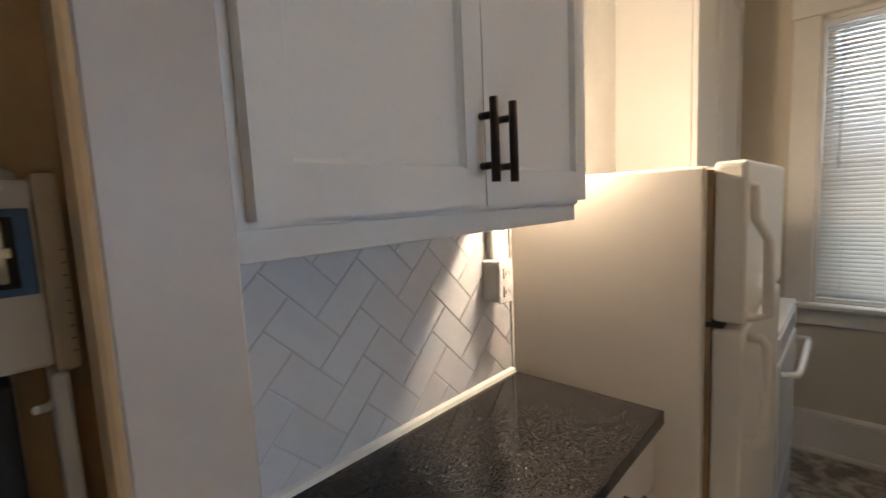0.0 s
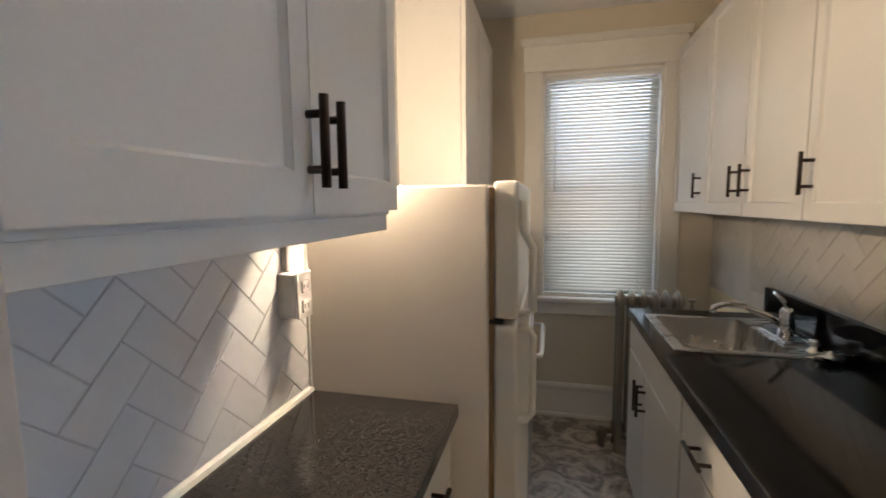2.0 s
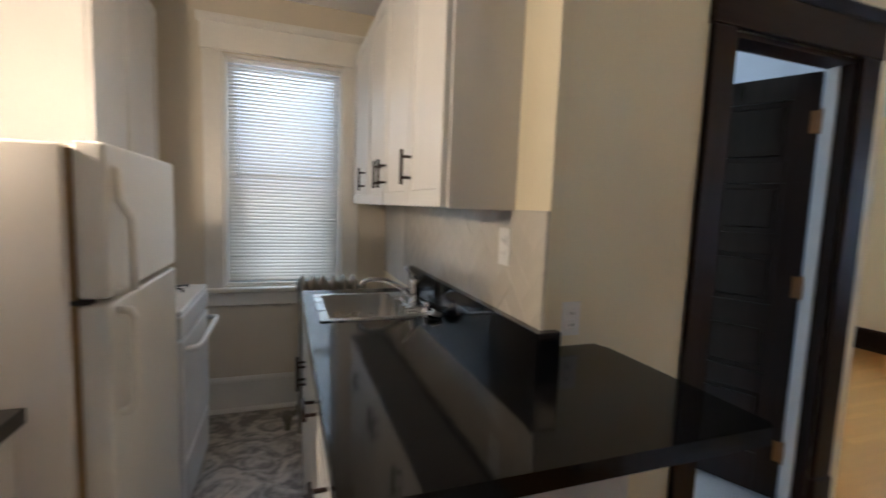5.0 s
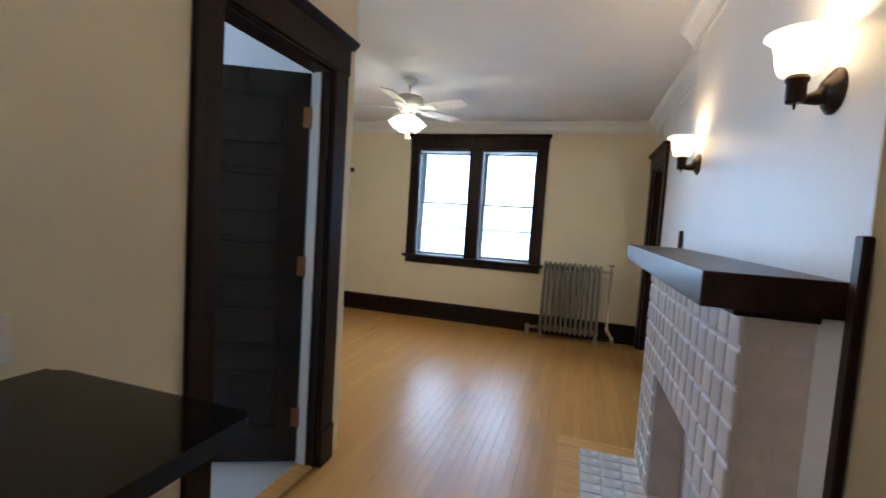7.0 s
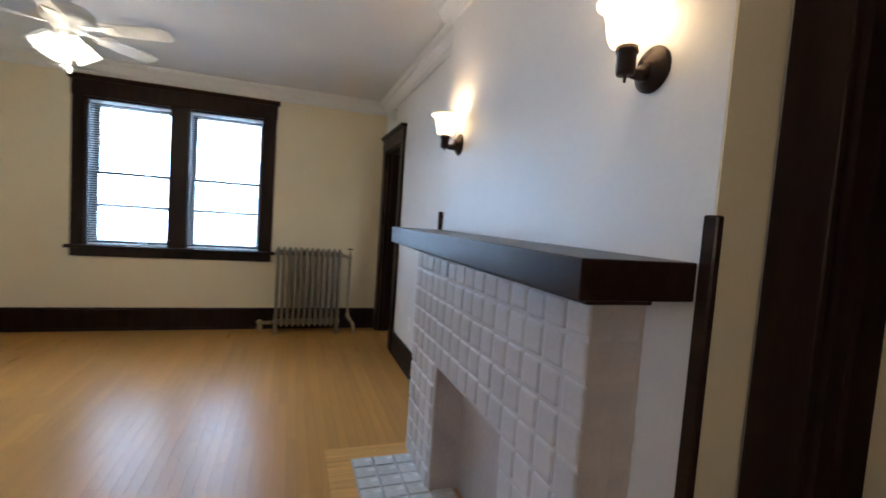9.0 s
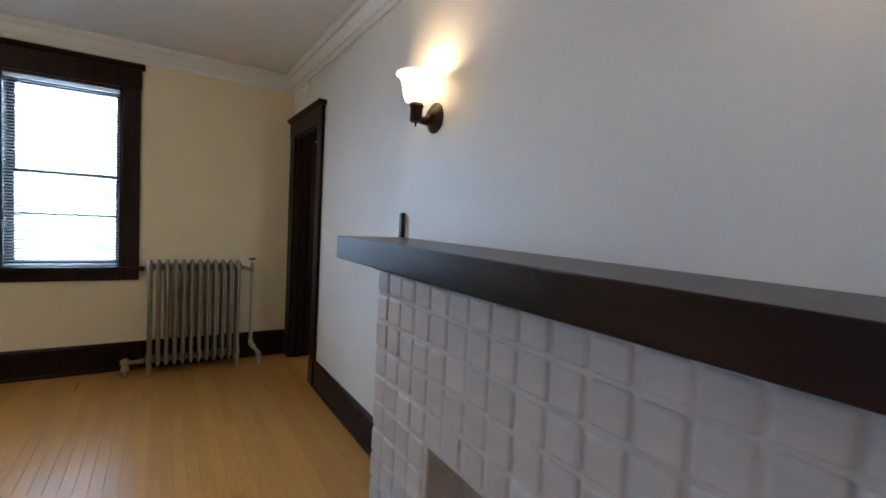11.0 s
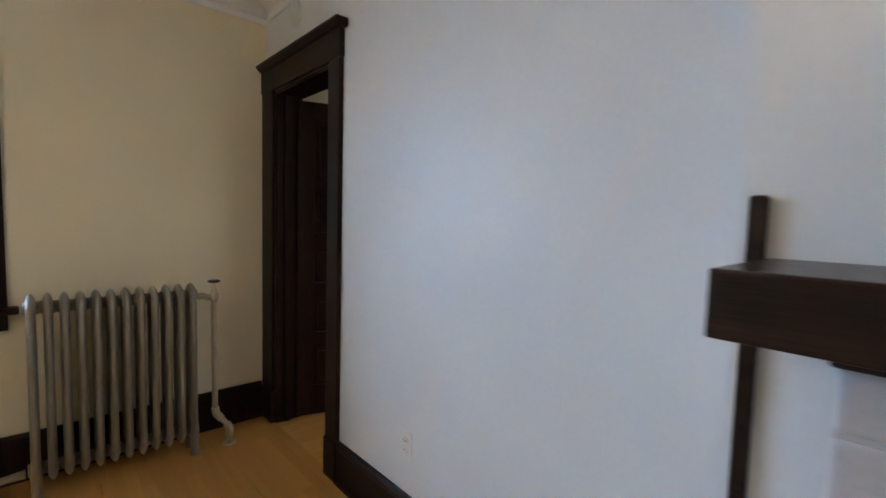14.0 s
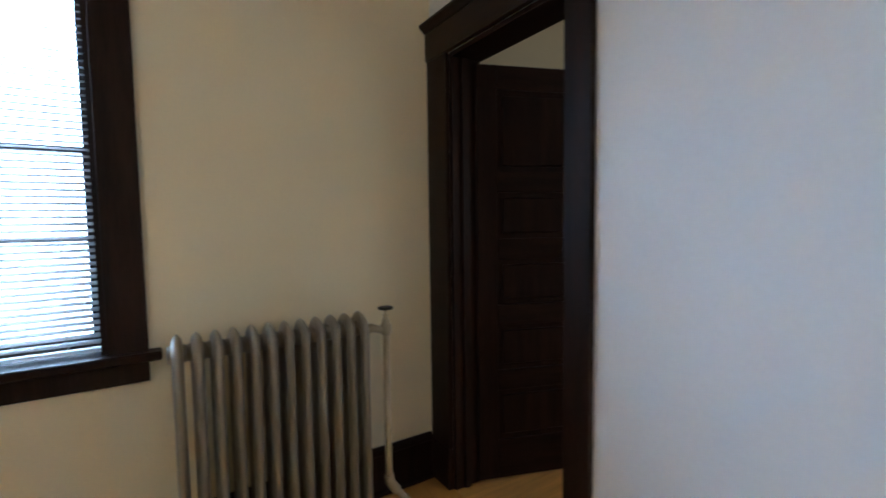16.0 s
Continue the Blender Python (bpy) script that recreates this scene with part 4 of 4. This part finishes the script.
part("bulb", lathe(bmesh.new(), [(0.0, 0.044), (0.01, 0.046), (0.016, 0.058), (0.014, 0.068), (0.0, 0.074)], (-0.5645, 1.18, 1.62), (1, 0, 0), 16), M_SHADE, cl, "lit bulb added with the unseen lampholder")

# left counter
lc = thing("base_cabinet", (-0.35, 0.7, 0), "white painted base cabinet under the charcoal counter", "cabinet", "base cabinets")
part("body", boxed(-0.565, -0.165, 0.256, 1.215, 0.09, 0.872, 0.001), M_CAB, lc)
part("toe_kick", boxed(-0.565, -0.21, 0.256, 1.215, 0, 0.09), M_CAB, lc)
for a, b in ((0.28, 0.74), (0.745, 1.205)):
    dr = slab_front(lc, -0.165, 1, a, b, 0.72, 0.865, "drawer_front")
    bar_handle(dr, (-0.145, (a + b) / 2, 0.79), (0, 1, 0), (1, 0, 0))
    d = slab_front(lc, -0.165, 1, a, b, 0.1, 0.712)
    bar_handle(d, (-0.145, b - 0.03 if a < 0.5 else a + 0.03, 0.62), (0, 0, 1), (1, 0, 0))
lct = thing("countertop", (-0.34, 0.7, 0.872), "speckled charcoal laminate countertop with a square edge", "countertop")
part("slab", boxed(-0.565, -0.126, 0.254, 1.218, 0.873, 0.908, 0.003, 2), M_CHAR, lct)
part("caulk_bead", prism(bmesh.new(), [(-0.5565, 0.908), (-0.542, 0.908), (-0.546, 0.918), (-0.5565, 0.922)], "y", 0.256, 1.217), M_PLASTIC, lct, "white caulk bead")

# sink side
SX = 0.503
def base_unit(y0, y1, fronts, label):
    t = thing("base_cabinet", (0.76, (y0 + y1) / 2, 0), label, "cabinet", "base cabinets")
    part("body", boxed(SX + 0.0, 1.045, y0, y1, 0.09, 0.70, 0.001), M_CAB, t)
    rim = bmesh.new()
    box(rim, SX, SX + 0.02, y0, y1, 0.70, 0.872)
    box(rim, 1.025, 1.045, y0, y1, 0.70, 0.872)
    box(rim, SX + 0.02, 1.025, y0, y0 + 0.018, 0.70, 0.872)
    box(rim, SX + 0.02, 1.025, y1 - 0.018, y1, 0.70, 0.872)
    part("upper_frame", rim, M_CAB, t)
    part("toe_kick", boxed(SX + 0.05, 1.045, y0, y1, 0, 0.09), M_CAB, t)
    for a, b, c, d, kind, hy in fronts:
        f = slab_front(t, SX, -1, a, b, c, d, "drawer_front" if kind == "drawer" else "door")
        if hy is not None:
            if kind == "drawer":
                bar_handle(f, (SX - 0.02, hy, (c + d) / 2), (0, 1, 0), (-1, 0, 0))
            else:
                bar_handle(f, (SX - 0.02, hy, d - 0.1), (0, 0, 1), (-1, 0, 0))
    return t


base_unit(1.504, 2.385, [(1.512, 2.375, 0.735, 0.862, "drawer", None), (2.018, 2.375, 0.1, 0.725, "door", 2.045), (1.512, 2.012, 0.1, 0.725, "door", 1.985)], "white painted sink base cabinet with black bar pulls")
base_unit(1.024, 1.502, [(1.032, 1.494, 0.735, 0.862, "drawer", 1.29), (1.032, 1.494, 0.1, 0.725, "door", 1.07)], "white painted drawer base cabinet with a black bar pull")
base_unit(0.74, 1.022, [(0.748, 1.014, 0.735, 0.862, "drawer", 0.88), (0.748, 1.014, 0.1, 0.725, "door", 0.98)], "white painted drawer base cabinet at the counter end")
pen = thing("peninsula_panel", (1.2, 0.76, 0), "white painted panel under the counter end", "panel")
part("panel", boxed(1.046, 1.075, 0.74, 1.05, 0, 0.872, 0.002), M_CAB, pen)
ct = thing("sink_countertop", (0.8, 1.5, 0.872), "polished black countertop with a peninsula end", "countertop")
S0, S1, T0, T1 = 0.55, 0.905, 1.78, 2.25
Y_IN = 1.058
part("slab", ring_slab(0.477, 1.053, Y_IN, 2.40, S0, S1, T0, T1, 0.874, 0.916), M_BLACK, ct)
pe = bmesh.new()
prism(pe, [(0.477, 0.69), (1.415, 0.69), (1.435, 0.71), (1.435, 1.25), (1.42, 1.268), (1.42, 1.298), (1.096, 1.298), (1.096, Y_IN), (0.477, Y_IN)], "z", 0.874, 0.916)
part("peninsula_slab", pe, M_BLACK, ct)
part("backsplash_board", boxed(1.022, 1.0535, 1.035, 2.33, 0.917, 1.05, 0.002), M_BLACK, ct, "polished black backsplash strip")
part("backsplash_end", boxed(1.018, 1.092, 1.03, 1.059, 0.917, 1.052, 0.002), M_BLACK, ct)

sink = thing("sink", (0.73, 2.015, 0.75), "stainless steel drop-in single bowl sink", "sink")
part("rim", ring_slab(0.526, 1.012, 1.757, 2.272, S0 + 0.012, S1 - 0.012, T0 + 0.012, T1 - 0.012, 0.916, 0.921), M_STEEL, sink)
bowl = bmesh.new()
loops = []
for z, ins, rad in ((0.918, 0.01, 0.05), (0.90, 0.014, 0.05), (0.78, 0.025, 0.06), (0.755, 0.045, 0.06), (0.748, 0.09, 0.05)):
    x0, x1, y0, y1 = S0 + ins, S1 - ins, T0 + ins, T1 - ins
    ring = []
    for cx, cy, a0 in ((x1 - rad, y1 - rad, 0), (x0 + rad, y1 - rad, 90), (x0 + rad, y0 + rad, 180), (x1 - rad, y0 + rad, 270)):
        for k in range(6):
            a = radians(a0 + 18 * k)
            ring.append(bowl.verts.new((cx + rad * math.cos(a), cy + rad * math.sin(a), z)))
    loops.append(ring)
for p, q in zip(loops, loops[1:]):
    for i in range(len(p)):
        j = (i + 1) % len(p)
        bowl.faces.new((p[i], p[j], q[j], q[i])).smooth = True
bowl.faces.new(loops[-1])
part("bowl", bowl, M_STEEL, sink)
part("drain", lathe(bmesh.new(), [(0.04, 0.0), (0.042, 0.003), (0.03, 0.003), (0.025, -0.001), (0.0, -0.001)], (0.73, 2.015, 0.749), (0, 0, 1), 20), M_CHROME, sink)
fau = thing("faucet", (0.965, 2.0, 0.921), "chrome single-lever kitchen faucet on the sink rim", "faucet")
part("deck_plate", boxed(0.915, 0.987, 1.9, 2.1, 0.921, 0.931, 0.004, 2), M_CHROME, fau)
part("body", lathe(bmesh.new(), [(0.0, 0), (0.026, 0), (0.026, 0.05), (0.022, 0.06), (0.024, 0.085), (0.018, 0.1), (0.0, 0.104)], (0.962, 2.0, 0.93), (0, 0, 1), 18), M_CHROME, fau)
part("spout", tube(bmesh.new(), [(0.957, 2.0, 0.96), (0.902, 2.0, 0.995), (0.822, 2.005, 1.03), (0.757, 2.01, 1.035), (0.722, 2.012, 1.02), (0.714, 2.012, 1.0)], [0.014, 0.013, 0.012, 0.011, 0.012, 0.013], 12), M_CHROME, fau)
part("lever", tube(bmesh.new(), [(0.962, 2.0, 1.03), (0.947, 1.995, 1.055), (0.912, 1.99, 1.09)], [0.009, 0.007, 0.006], 10), M_CHROME, fau)
spr = thing("side_sprayer", (0.967, 1.82, 0.921), "chrome side sprayer beside the faucet", "sprayer")
part("sprayer_base", lathe(bmesh.new(), [(0.026, 0), (0.026, 0.008), (0.014, 0.014), (0.014, 0.03), (0.02, 0.034), (0.02, 0.044), (0.0, 0.046)], (0.967, 1.82, 0.921), (0, 0, 1), 16), M_CHROME, spr)
spb = thing("sink_stopper", (0.967, 1.75, 0.921), "steel sink basket stopper lying on the rim", "stopper")
part("stopper_cup", lathe(bmesh.new(), [(0.0, 0), (0.03, 0.0), (0.036, 0.012), (0.038, 0.014), (0.01, 0.016), (0.006, 0.03), (0.0, 0.032)], (0.972, 1.745, 0.921), (0, 0, 1), 16), M_STEEL, spb)

radiator("kitchen_radiator", 6, (0.64, 2.76, 0), 0.94, "silver painted cast-iron radiator beside the sink counter", 0)
kv = thing("kitchen_radiator_valve", (0.85, 2.76, 0.7), "painted radiator valve by the kitchen wall", "pipe valve")
part("valve_body", lathe(bmesh.new(), [(0.0, 0), (0.018, 0.0), (0.024, 0.012), (0.024, 0.04), (0.017, 0.05), (0.011, 0.066), (0.005, 0.088), (0.022, 0.092), (0.024, 0.102), (0.0, 0.106)], (0.86, 2.76, 0.79), (0, 0, 1), 14), M_RAD, kv)
part("union", tube(bmesh.new(), [(0.79, 2.76, 0.83), (0.86, 2.76, 0.82)], 0.016, 10), M_RAD, kv)
part("riser_pipe", tube(bmesh.new(), [(0.86, 2.76, 0.8), (0.86, 2.76, 0.0)], 0.013, 10), M_RAD, kv)
kt = thing("kitchen_radiator_trap", (0.41, 2.76, 0.0), "painted radiator trap at the kitchen floor", "pipe valve")
part("trap_body", lathe(bmesh.new(), [(0.0, 0), (0.02, 0.0), (0.02, 0.05), (0.03, 0.06), (0.034, 0.09), (0.02, 0.115), (0.0, 0.12)], (0.41, 2.76, 0.0), (0, 0, 1), 14), M_RAD, kt)
part("union", tube(bmesh.new(), [(0.41, 2.76, 0.085), (0.5, 2.76, 0.112)], 0.017, 10), M_RAD, kt)

# ---- refrigerator and stove ----
fr = thing("refrigerator", (-0.26, 1.56, 0), "almond white top-freezer refrigerator", "refrigerator")
part("body", boxed(-0.556, -0.05, 1.225, 1.88, 0.03, 1.478, 0.006, 2), M_FRIDGE, fr)
part("gasket", boxed(-0.05, -0.038, 1.245, 1.874, 0.09, 1.47), M_GASKET, fr, "brown door gasket")
part("grille", boxed(-0.051, -0.03, 1.27, 1.86, 0.0, 0.08, 0.003), M_INK, fr)
for z0, z1, nm in ((1.133, 1.487, "freezer_door"), (0.09, 1.119, "fridge_door")):
    d = part(nm, boxed(-0.038, 0.024, 1.245, 1.885, z0, z1, 0.012, 3), M_FRDOOR, fr)
    if nm == "freezer_door":
        hp = [(0.022, 1.29, 1.43), (0.03, 1.29, 1.43), (0.034, 1.29, 1.36), (0.058, 1.29, 1.315), (0.06, 1.29, 1.15), (0.03, 1.29, 1.142), (0.02, 1.29, 1.142)]
    else:
        hp = [(0.02, 1.29, 1.098), (0.05, 1.29, 1.096), (0.06, 1.29, 1.08), (0.06, 1.29, 0.87), (0.04, 1.29, 0.845), (0.02, 1.29, 0.845)]
    hb = tube(bmesh.new(), hp, 0.011, 8)
    part("handle", hb, M_FRDOOR, d)
part("mid_hinge", boxed(-0.05, -0.015, 1.243, 1.28, 1.1205, 1.1315), M_INK, fr, "dark middle hinge")

st = thing("stove", (-0.27, 2.28, 0), "white enamel kitchen range with a black backguard", "stove")
part("body", boxed(-0.535, -0.065, 2.0, 2.6, 0.05, 0.905, 0.006), M_STOVE, st)
part("side_gap", boxed(-0.064, -0.055, 2.01, 2.59, 0.06, 0.89), M_INK, st)
part("cooktop", boxed(-0.535, -0.02, 1.995, 2.605, 0.905, 0.925, 0.004), M_STOVE, st)
od = part("oven_door", boxed(-0.055, -0.015, 2.005, 2.595, 0.30, 0.80, 0.01, 2), M_STOVE, st)
part("handle", tube(bmesh.new(), [(-0.015, 2.04, 0.76), (0.03, 2.05, 0.765), (0.035, 2.1, 0.765), (0.035, 2.5, 0.765), (0.03, 2.55, 0.765), (-0.015, 2.56, 0.76)], 0.012, 8), M_STOVE, od)
part("control_panel", boxed(-0.06, -0.018, 2.005, 2.595, 0.81, 0.9, 0.006), M_STOVE, st)
part("drawer", boxed(-0.055, -0.017, 2.005, 2.595, 0.07, 0.285, 0.008), M_STOVE, st)
for y in (2.05, 2.55):
    part("foot", tube(bmesh.new(), [(-0.1, y, 0), (-0.1, y, 0.06)], 0.018, 8), M_INK, st)
    part("foot", tube(bmesh.new(), [(-0.48, y, 0), (-0.48, y, 0.06)], 0.018, 8), M_INK, st)
part("backguard", boxed(-0.535, -0.48, 2.0, 2.6, 0.925, 1.18, 0.006), M_INK, st, "black backguard")
for y in (2.13, 2.45):
    for x in (-0.38, -0.15):
        gr = bmesh.new()
        for k in range(4):
            a = radians(90 * k + 45)
            tube(gr, [(x + 0.02 * math.cos(a), y + 0.02 * math.sin(a), 0.94), (x + 0.085 * math.cos(a), y + 0.085 * math.sin(a), 0.94), (x + 0.085 * math.cos(a), y + 0.085 * math.sin(a), 0.926)], 0.004, 6)
        lathe(gr, [(0.0, 0.93), (0.03, 0.93), (0.03, 0.926)], (x, y, 0), (0, 0, 1), 12)
        part("burner", gr, M_INK, st)
st.location.x += 0.035
kl = thing("ceiling_lamp", (0.08, 1.6, 2.6), "small white ceiling downlight in the kitchen", "ceiling lamp")
part("lamp_can", lathe(bmesh.new(), [(0.0, 2.599), (0.075, 2.599), (0.075, 2.53), (0.068, 2.53), (0.066, 2.58), (0.0, 2.58)], (0.08, 1.6, 0)), M_PLASTIC, kl)

# Holder added for the entry fill, never in view.
el = thing("entry_fill_holder", (1.75, 0.25, 2.6), "small white lamp holder added over the entry, out of view", "ceiling lamp")
part("lamp_base", lathe(bmesh.new(), [(0.0, 2.599), (0.07, 2.599), (0.066, 2.575), (0.03, 2.56), (0.0, 2.558)], (1.75, 0.25, 0)), M_PLASTIC, el)

# outlets on the kitchen walls
bxo = thing("outlet_box", (-0.51, 1.14, 1.2), "white surface-mounted outlet box on the tiled wall", "outlet")
part("box_body", boxed(-0.5565, -0.503, 1.085, 1.145, 1.15, 1.262, 0.003), M_PLASTIC, bxo)
part("cover_plate", boxed(-0.503, -0.497, 1.083, 1.147, 1.147, 1.265, 0.002), M_PLASTIC, bxo)
for k in (1.178, 1.228):
    part("receptacle", boxed(-0.497, -0.494, 1.099, 1.131, k - 0.016, k + 0.016, 0.003), M_PLASTIC, bxo)
    for u in (-0.007, 0.007):
        part("slot", boxed(-0.494, -0.4935, 1.115 + u - 0.0014, 1.115 + u + 0.0014, k - 0.006, k + 0.006), M_INK, bxo)
part("conduit", boxed(-0.5565, -0.535, 1.105, 1.124, 1.262, 1.36, 0.004), M_PLASTIC, bxo, "white surface wire channel")
outlet_plate("tile_switch_plate", (1.046, 1.285, 1.255), "x", -1, "white outlet plate on the tiled wall")

# ---- closet recess ----
cb = thing("utility_box", (-0.38, 0.11, 1.38), "white wall box with a small blue-framed dark window", "utility box")
part("box_body", boxed(-0.404, -0.352, 0.02, 0.178, 1.295, 1.466, 0.004, 2), M_PLASTIC, cb)
part("end_cap", boxed(-0.404, -0.350, 0.1785, 0.197, 1.288, 1.472, 0.004, 2), M_CAPTAN, cb, "tan end cap")
for k in range(9):
    part("tick", boxed(-0.3505, -0.3495, 0.1915, 0.1955, 1.305 + 0.012 * k, 1.3065 + 0.012 * k), M_GASKET, cb)
part("window_plate", boxed(-0.3525, -0.3495, 0.05, 0.1745, 1.364, 1.441, 0.001), M_BLUE, cb, "blue window plate")
part("window_dark", boxed(-0.350, -0.3485, 0.06, 0.163, 1.371, 1.434, 0.0005), M_INK, cb)
part("chrome_bar", boxed(-0.349, -0.346, 0.065, 0.160, 1.398, 1.407, 0.001), M_CHROME, cb)
part("chrome_bar", boxed(-0.349, -0.3465, 0.148, 0.156, 1.376, 1.43, 0.001), M_CHROME, cb)
part("dome_cap", lathe(bmesh.new(), [(0.03, 0.0), (0.028, 0.008), (0.015, 0.014), (0.0, 0.016)], (-0.376, 0.142, 1.466)), M_PLASTIC, cb)
# Black panel added to stand in for an unidentified dark area.
dk = thing("dark_panel", (-0.385, 0.05, 0.9), "black panel standing in for an unidentified dark area below the box", "panel")
part("panel", boxed(-0.404, -0.362, -0.1, 0.148, 0.0, 1.284, 0.002), M_INK, dk)
cr = thing("closet_rail", (-0.39, 0.181, 0.9), "cream strip with a small white hook", "hook rail")
part("rail", boxed(-0.404, -0.352, 0.174, 0.187, 0.0, 1.287, 0.003), M_PLASTIC, cr)
part("hook_arm", tube(bmesh.new(), [(-0.37, 0.174, 1.255), (-0.36, 0.168, 1.255), (-0.352, 0.160, 1.258)], 0.004, 8), M_PLASTIC, cr)
# Casing edge takes the closet tone to imitate warm light on it.
struct("closet_casing", boxed(-0.1175, -0.088, 0.172, 0.1795, 0, 2.5, 0.004, 2), M_CLOSET, "rounded casing edge of the closet, warm light in its tan colour", "trim")
struct("casing_board", boxed(-0.1175, -0.096, 0.180, 0.2500, 0, ZC - 0.01, 0.002), M_CASING, "white painted flat casing board beside the cabinets, shade in its colour", "trim")

# ---- pieces: wall tiles ----
def clip_poly(poly, a, b, c):
    out = []
    for p, q in zip(poly, poly[1:] + poly[:1]):
        dp, dq = a * p[0] + b * p[1] - c, a * q[0] + b * q[1] - c
        if dp <= 0:
            out.append(p)
        if (dp < 0) != (dq < 0) and dp != dq:
            s = dp / (dp - dq)
            out.append((p[0] + s * (q[0] - p[0]), p[1] + s * (q[1] - p[1])))
    return out


def herringbone(parent, x, sign, y0, y1, z0, z1, oy, oz, w=0.0735, gap=0.0028, th=0.006, m=M_TILE):
    ca = math.sqrt(0.5)
    for i in range(-30, 31):
        for j in range(-16, 17):
            for vert in (0, 1):
                u, v = i + 2 * j + (2 if vert else 0), i - 2 * j + (-1 if vert else 0)
                du, dv = (1, 2) if vert else (2, 1)
                g = gap / 2
                rect = [(u * w + g, v * w + g), ((u + du) * w - g, v * w + g), ((u + du) * w - g, (v + dv) * w - g), (u * w + g, (v + dv) * w - g)]
                poly = [(oy + ca * (p - q), oz + ca * (p + q)) for p, q in rect]
                for a, b, c in ((1, 0, y1), (-1, 0, -y0), (0, 1, z1), (0, -1, -z0)):
                    poly = clip_poly(poly, a, b, c) if len(poly) > 2 else []
                if len(poly) < 3:
                    continue
                cy, cz = sum(p[0] for p in poly) / len(poly), sum(p[1] for p in poly) / len(poly)
                bm = bmesh.new()
                ring = []
                for d, k in ((0.0, 1.0), (th - 0.001, 1.0), (th, 0.975)):
                    ring.append([bm.verts.new((sign * d, (p - cy) * k, (q - cz) * k)) for p, q in poly])
                n = len(poly)
                for r0, r1 in zip(ring, ring[1:]):
                    for k in range(n):
                        bm.faces.new((r0[k], r0[(k + 1) % n], r1[(k + 1) % n], r1[k]))
                bm.faces.new(ring[-1])
                piece("tile", mesh_of("tile", bm, m), parent, (x, cy, cz), (0, random.uniform(-0.004, 0.004), random.uniform(-0.004, 0.004)))


part("grout_bed", boxed(-0.566, -0.5585, 0.254, 1.3, 0.90, 1.42), M_GROUT, KL)
part("grout_bed", boxed(1.0483, 1.056, 1.062, 3.09, 0.915, 1.37), M_GROUT2, KR)
part("corner_bead", boxed(-0.5565, -0.549, 1.2125, 1.2235, 0.91, 1.46, 0.002), M_PLASTIC, KL, "white caulk bead in the corner")
herringbone(KL, -0.5625, 1, 0.256, 1.3, 0.905, 1.42, 0.413, 1.065, 0.073)
herringbone(KR, 1.0525, -1, 1.064, 2.55, 1.0, 1.365, 1.8, 1.2, m=M_TILE2)

# ---- pieces: floor boards ----
PW = 0.057
lens = [0.62, 0.85, 1.1, 1.4, 1.75, 2.1]
boards = []
for L in lens:
    boards.append(mesh_of("floor_board", boxed(0, L - 0.0007, -PW / 2 + 0.0005, PW / 2 - 0.0005, -0.02, 0.0), M_OAK))
rest = bmesh.new()
made = 0
for r in range(int((3.4 - YF) / PW) + 1):
    y = YF + (r + 0.5) * PW
    x = 1.42 if y < YB else 2.87
    x -= random.uniform(0.0, 0.5) if y < YB else 0.0
    first = True
    while x < XW:
        k = random.randrange(len(lens))
        x0, x1 = max(x, 1.42 if y < YB else 2.87), min(x + lens[k], XW + 0.02)
        if not first and made < 298 and x1 == x + lens[k]:
            piece("floor_board", boards[k], FLOOR, (x, y, 0.0))
            made += 1
        else:
            box(rest, x0, x1 - 0.0007, y - PW / 2 + 0.0005, y + PW / 2 - 0.0005, -0.02, 0.0)
        x += lens[k]
        first = False
ob = part("floor_boards_rest", rest, M_OAK, FLOOR)
tagged(ob, kind="stuff")
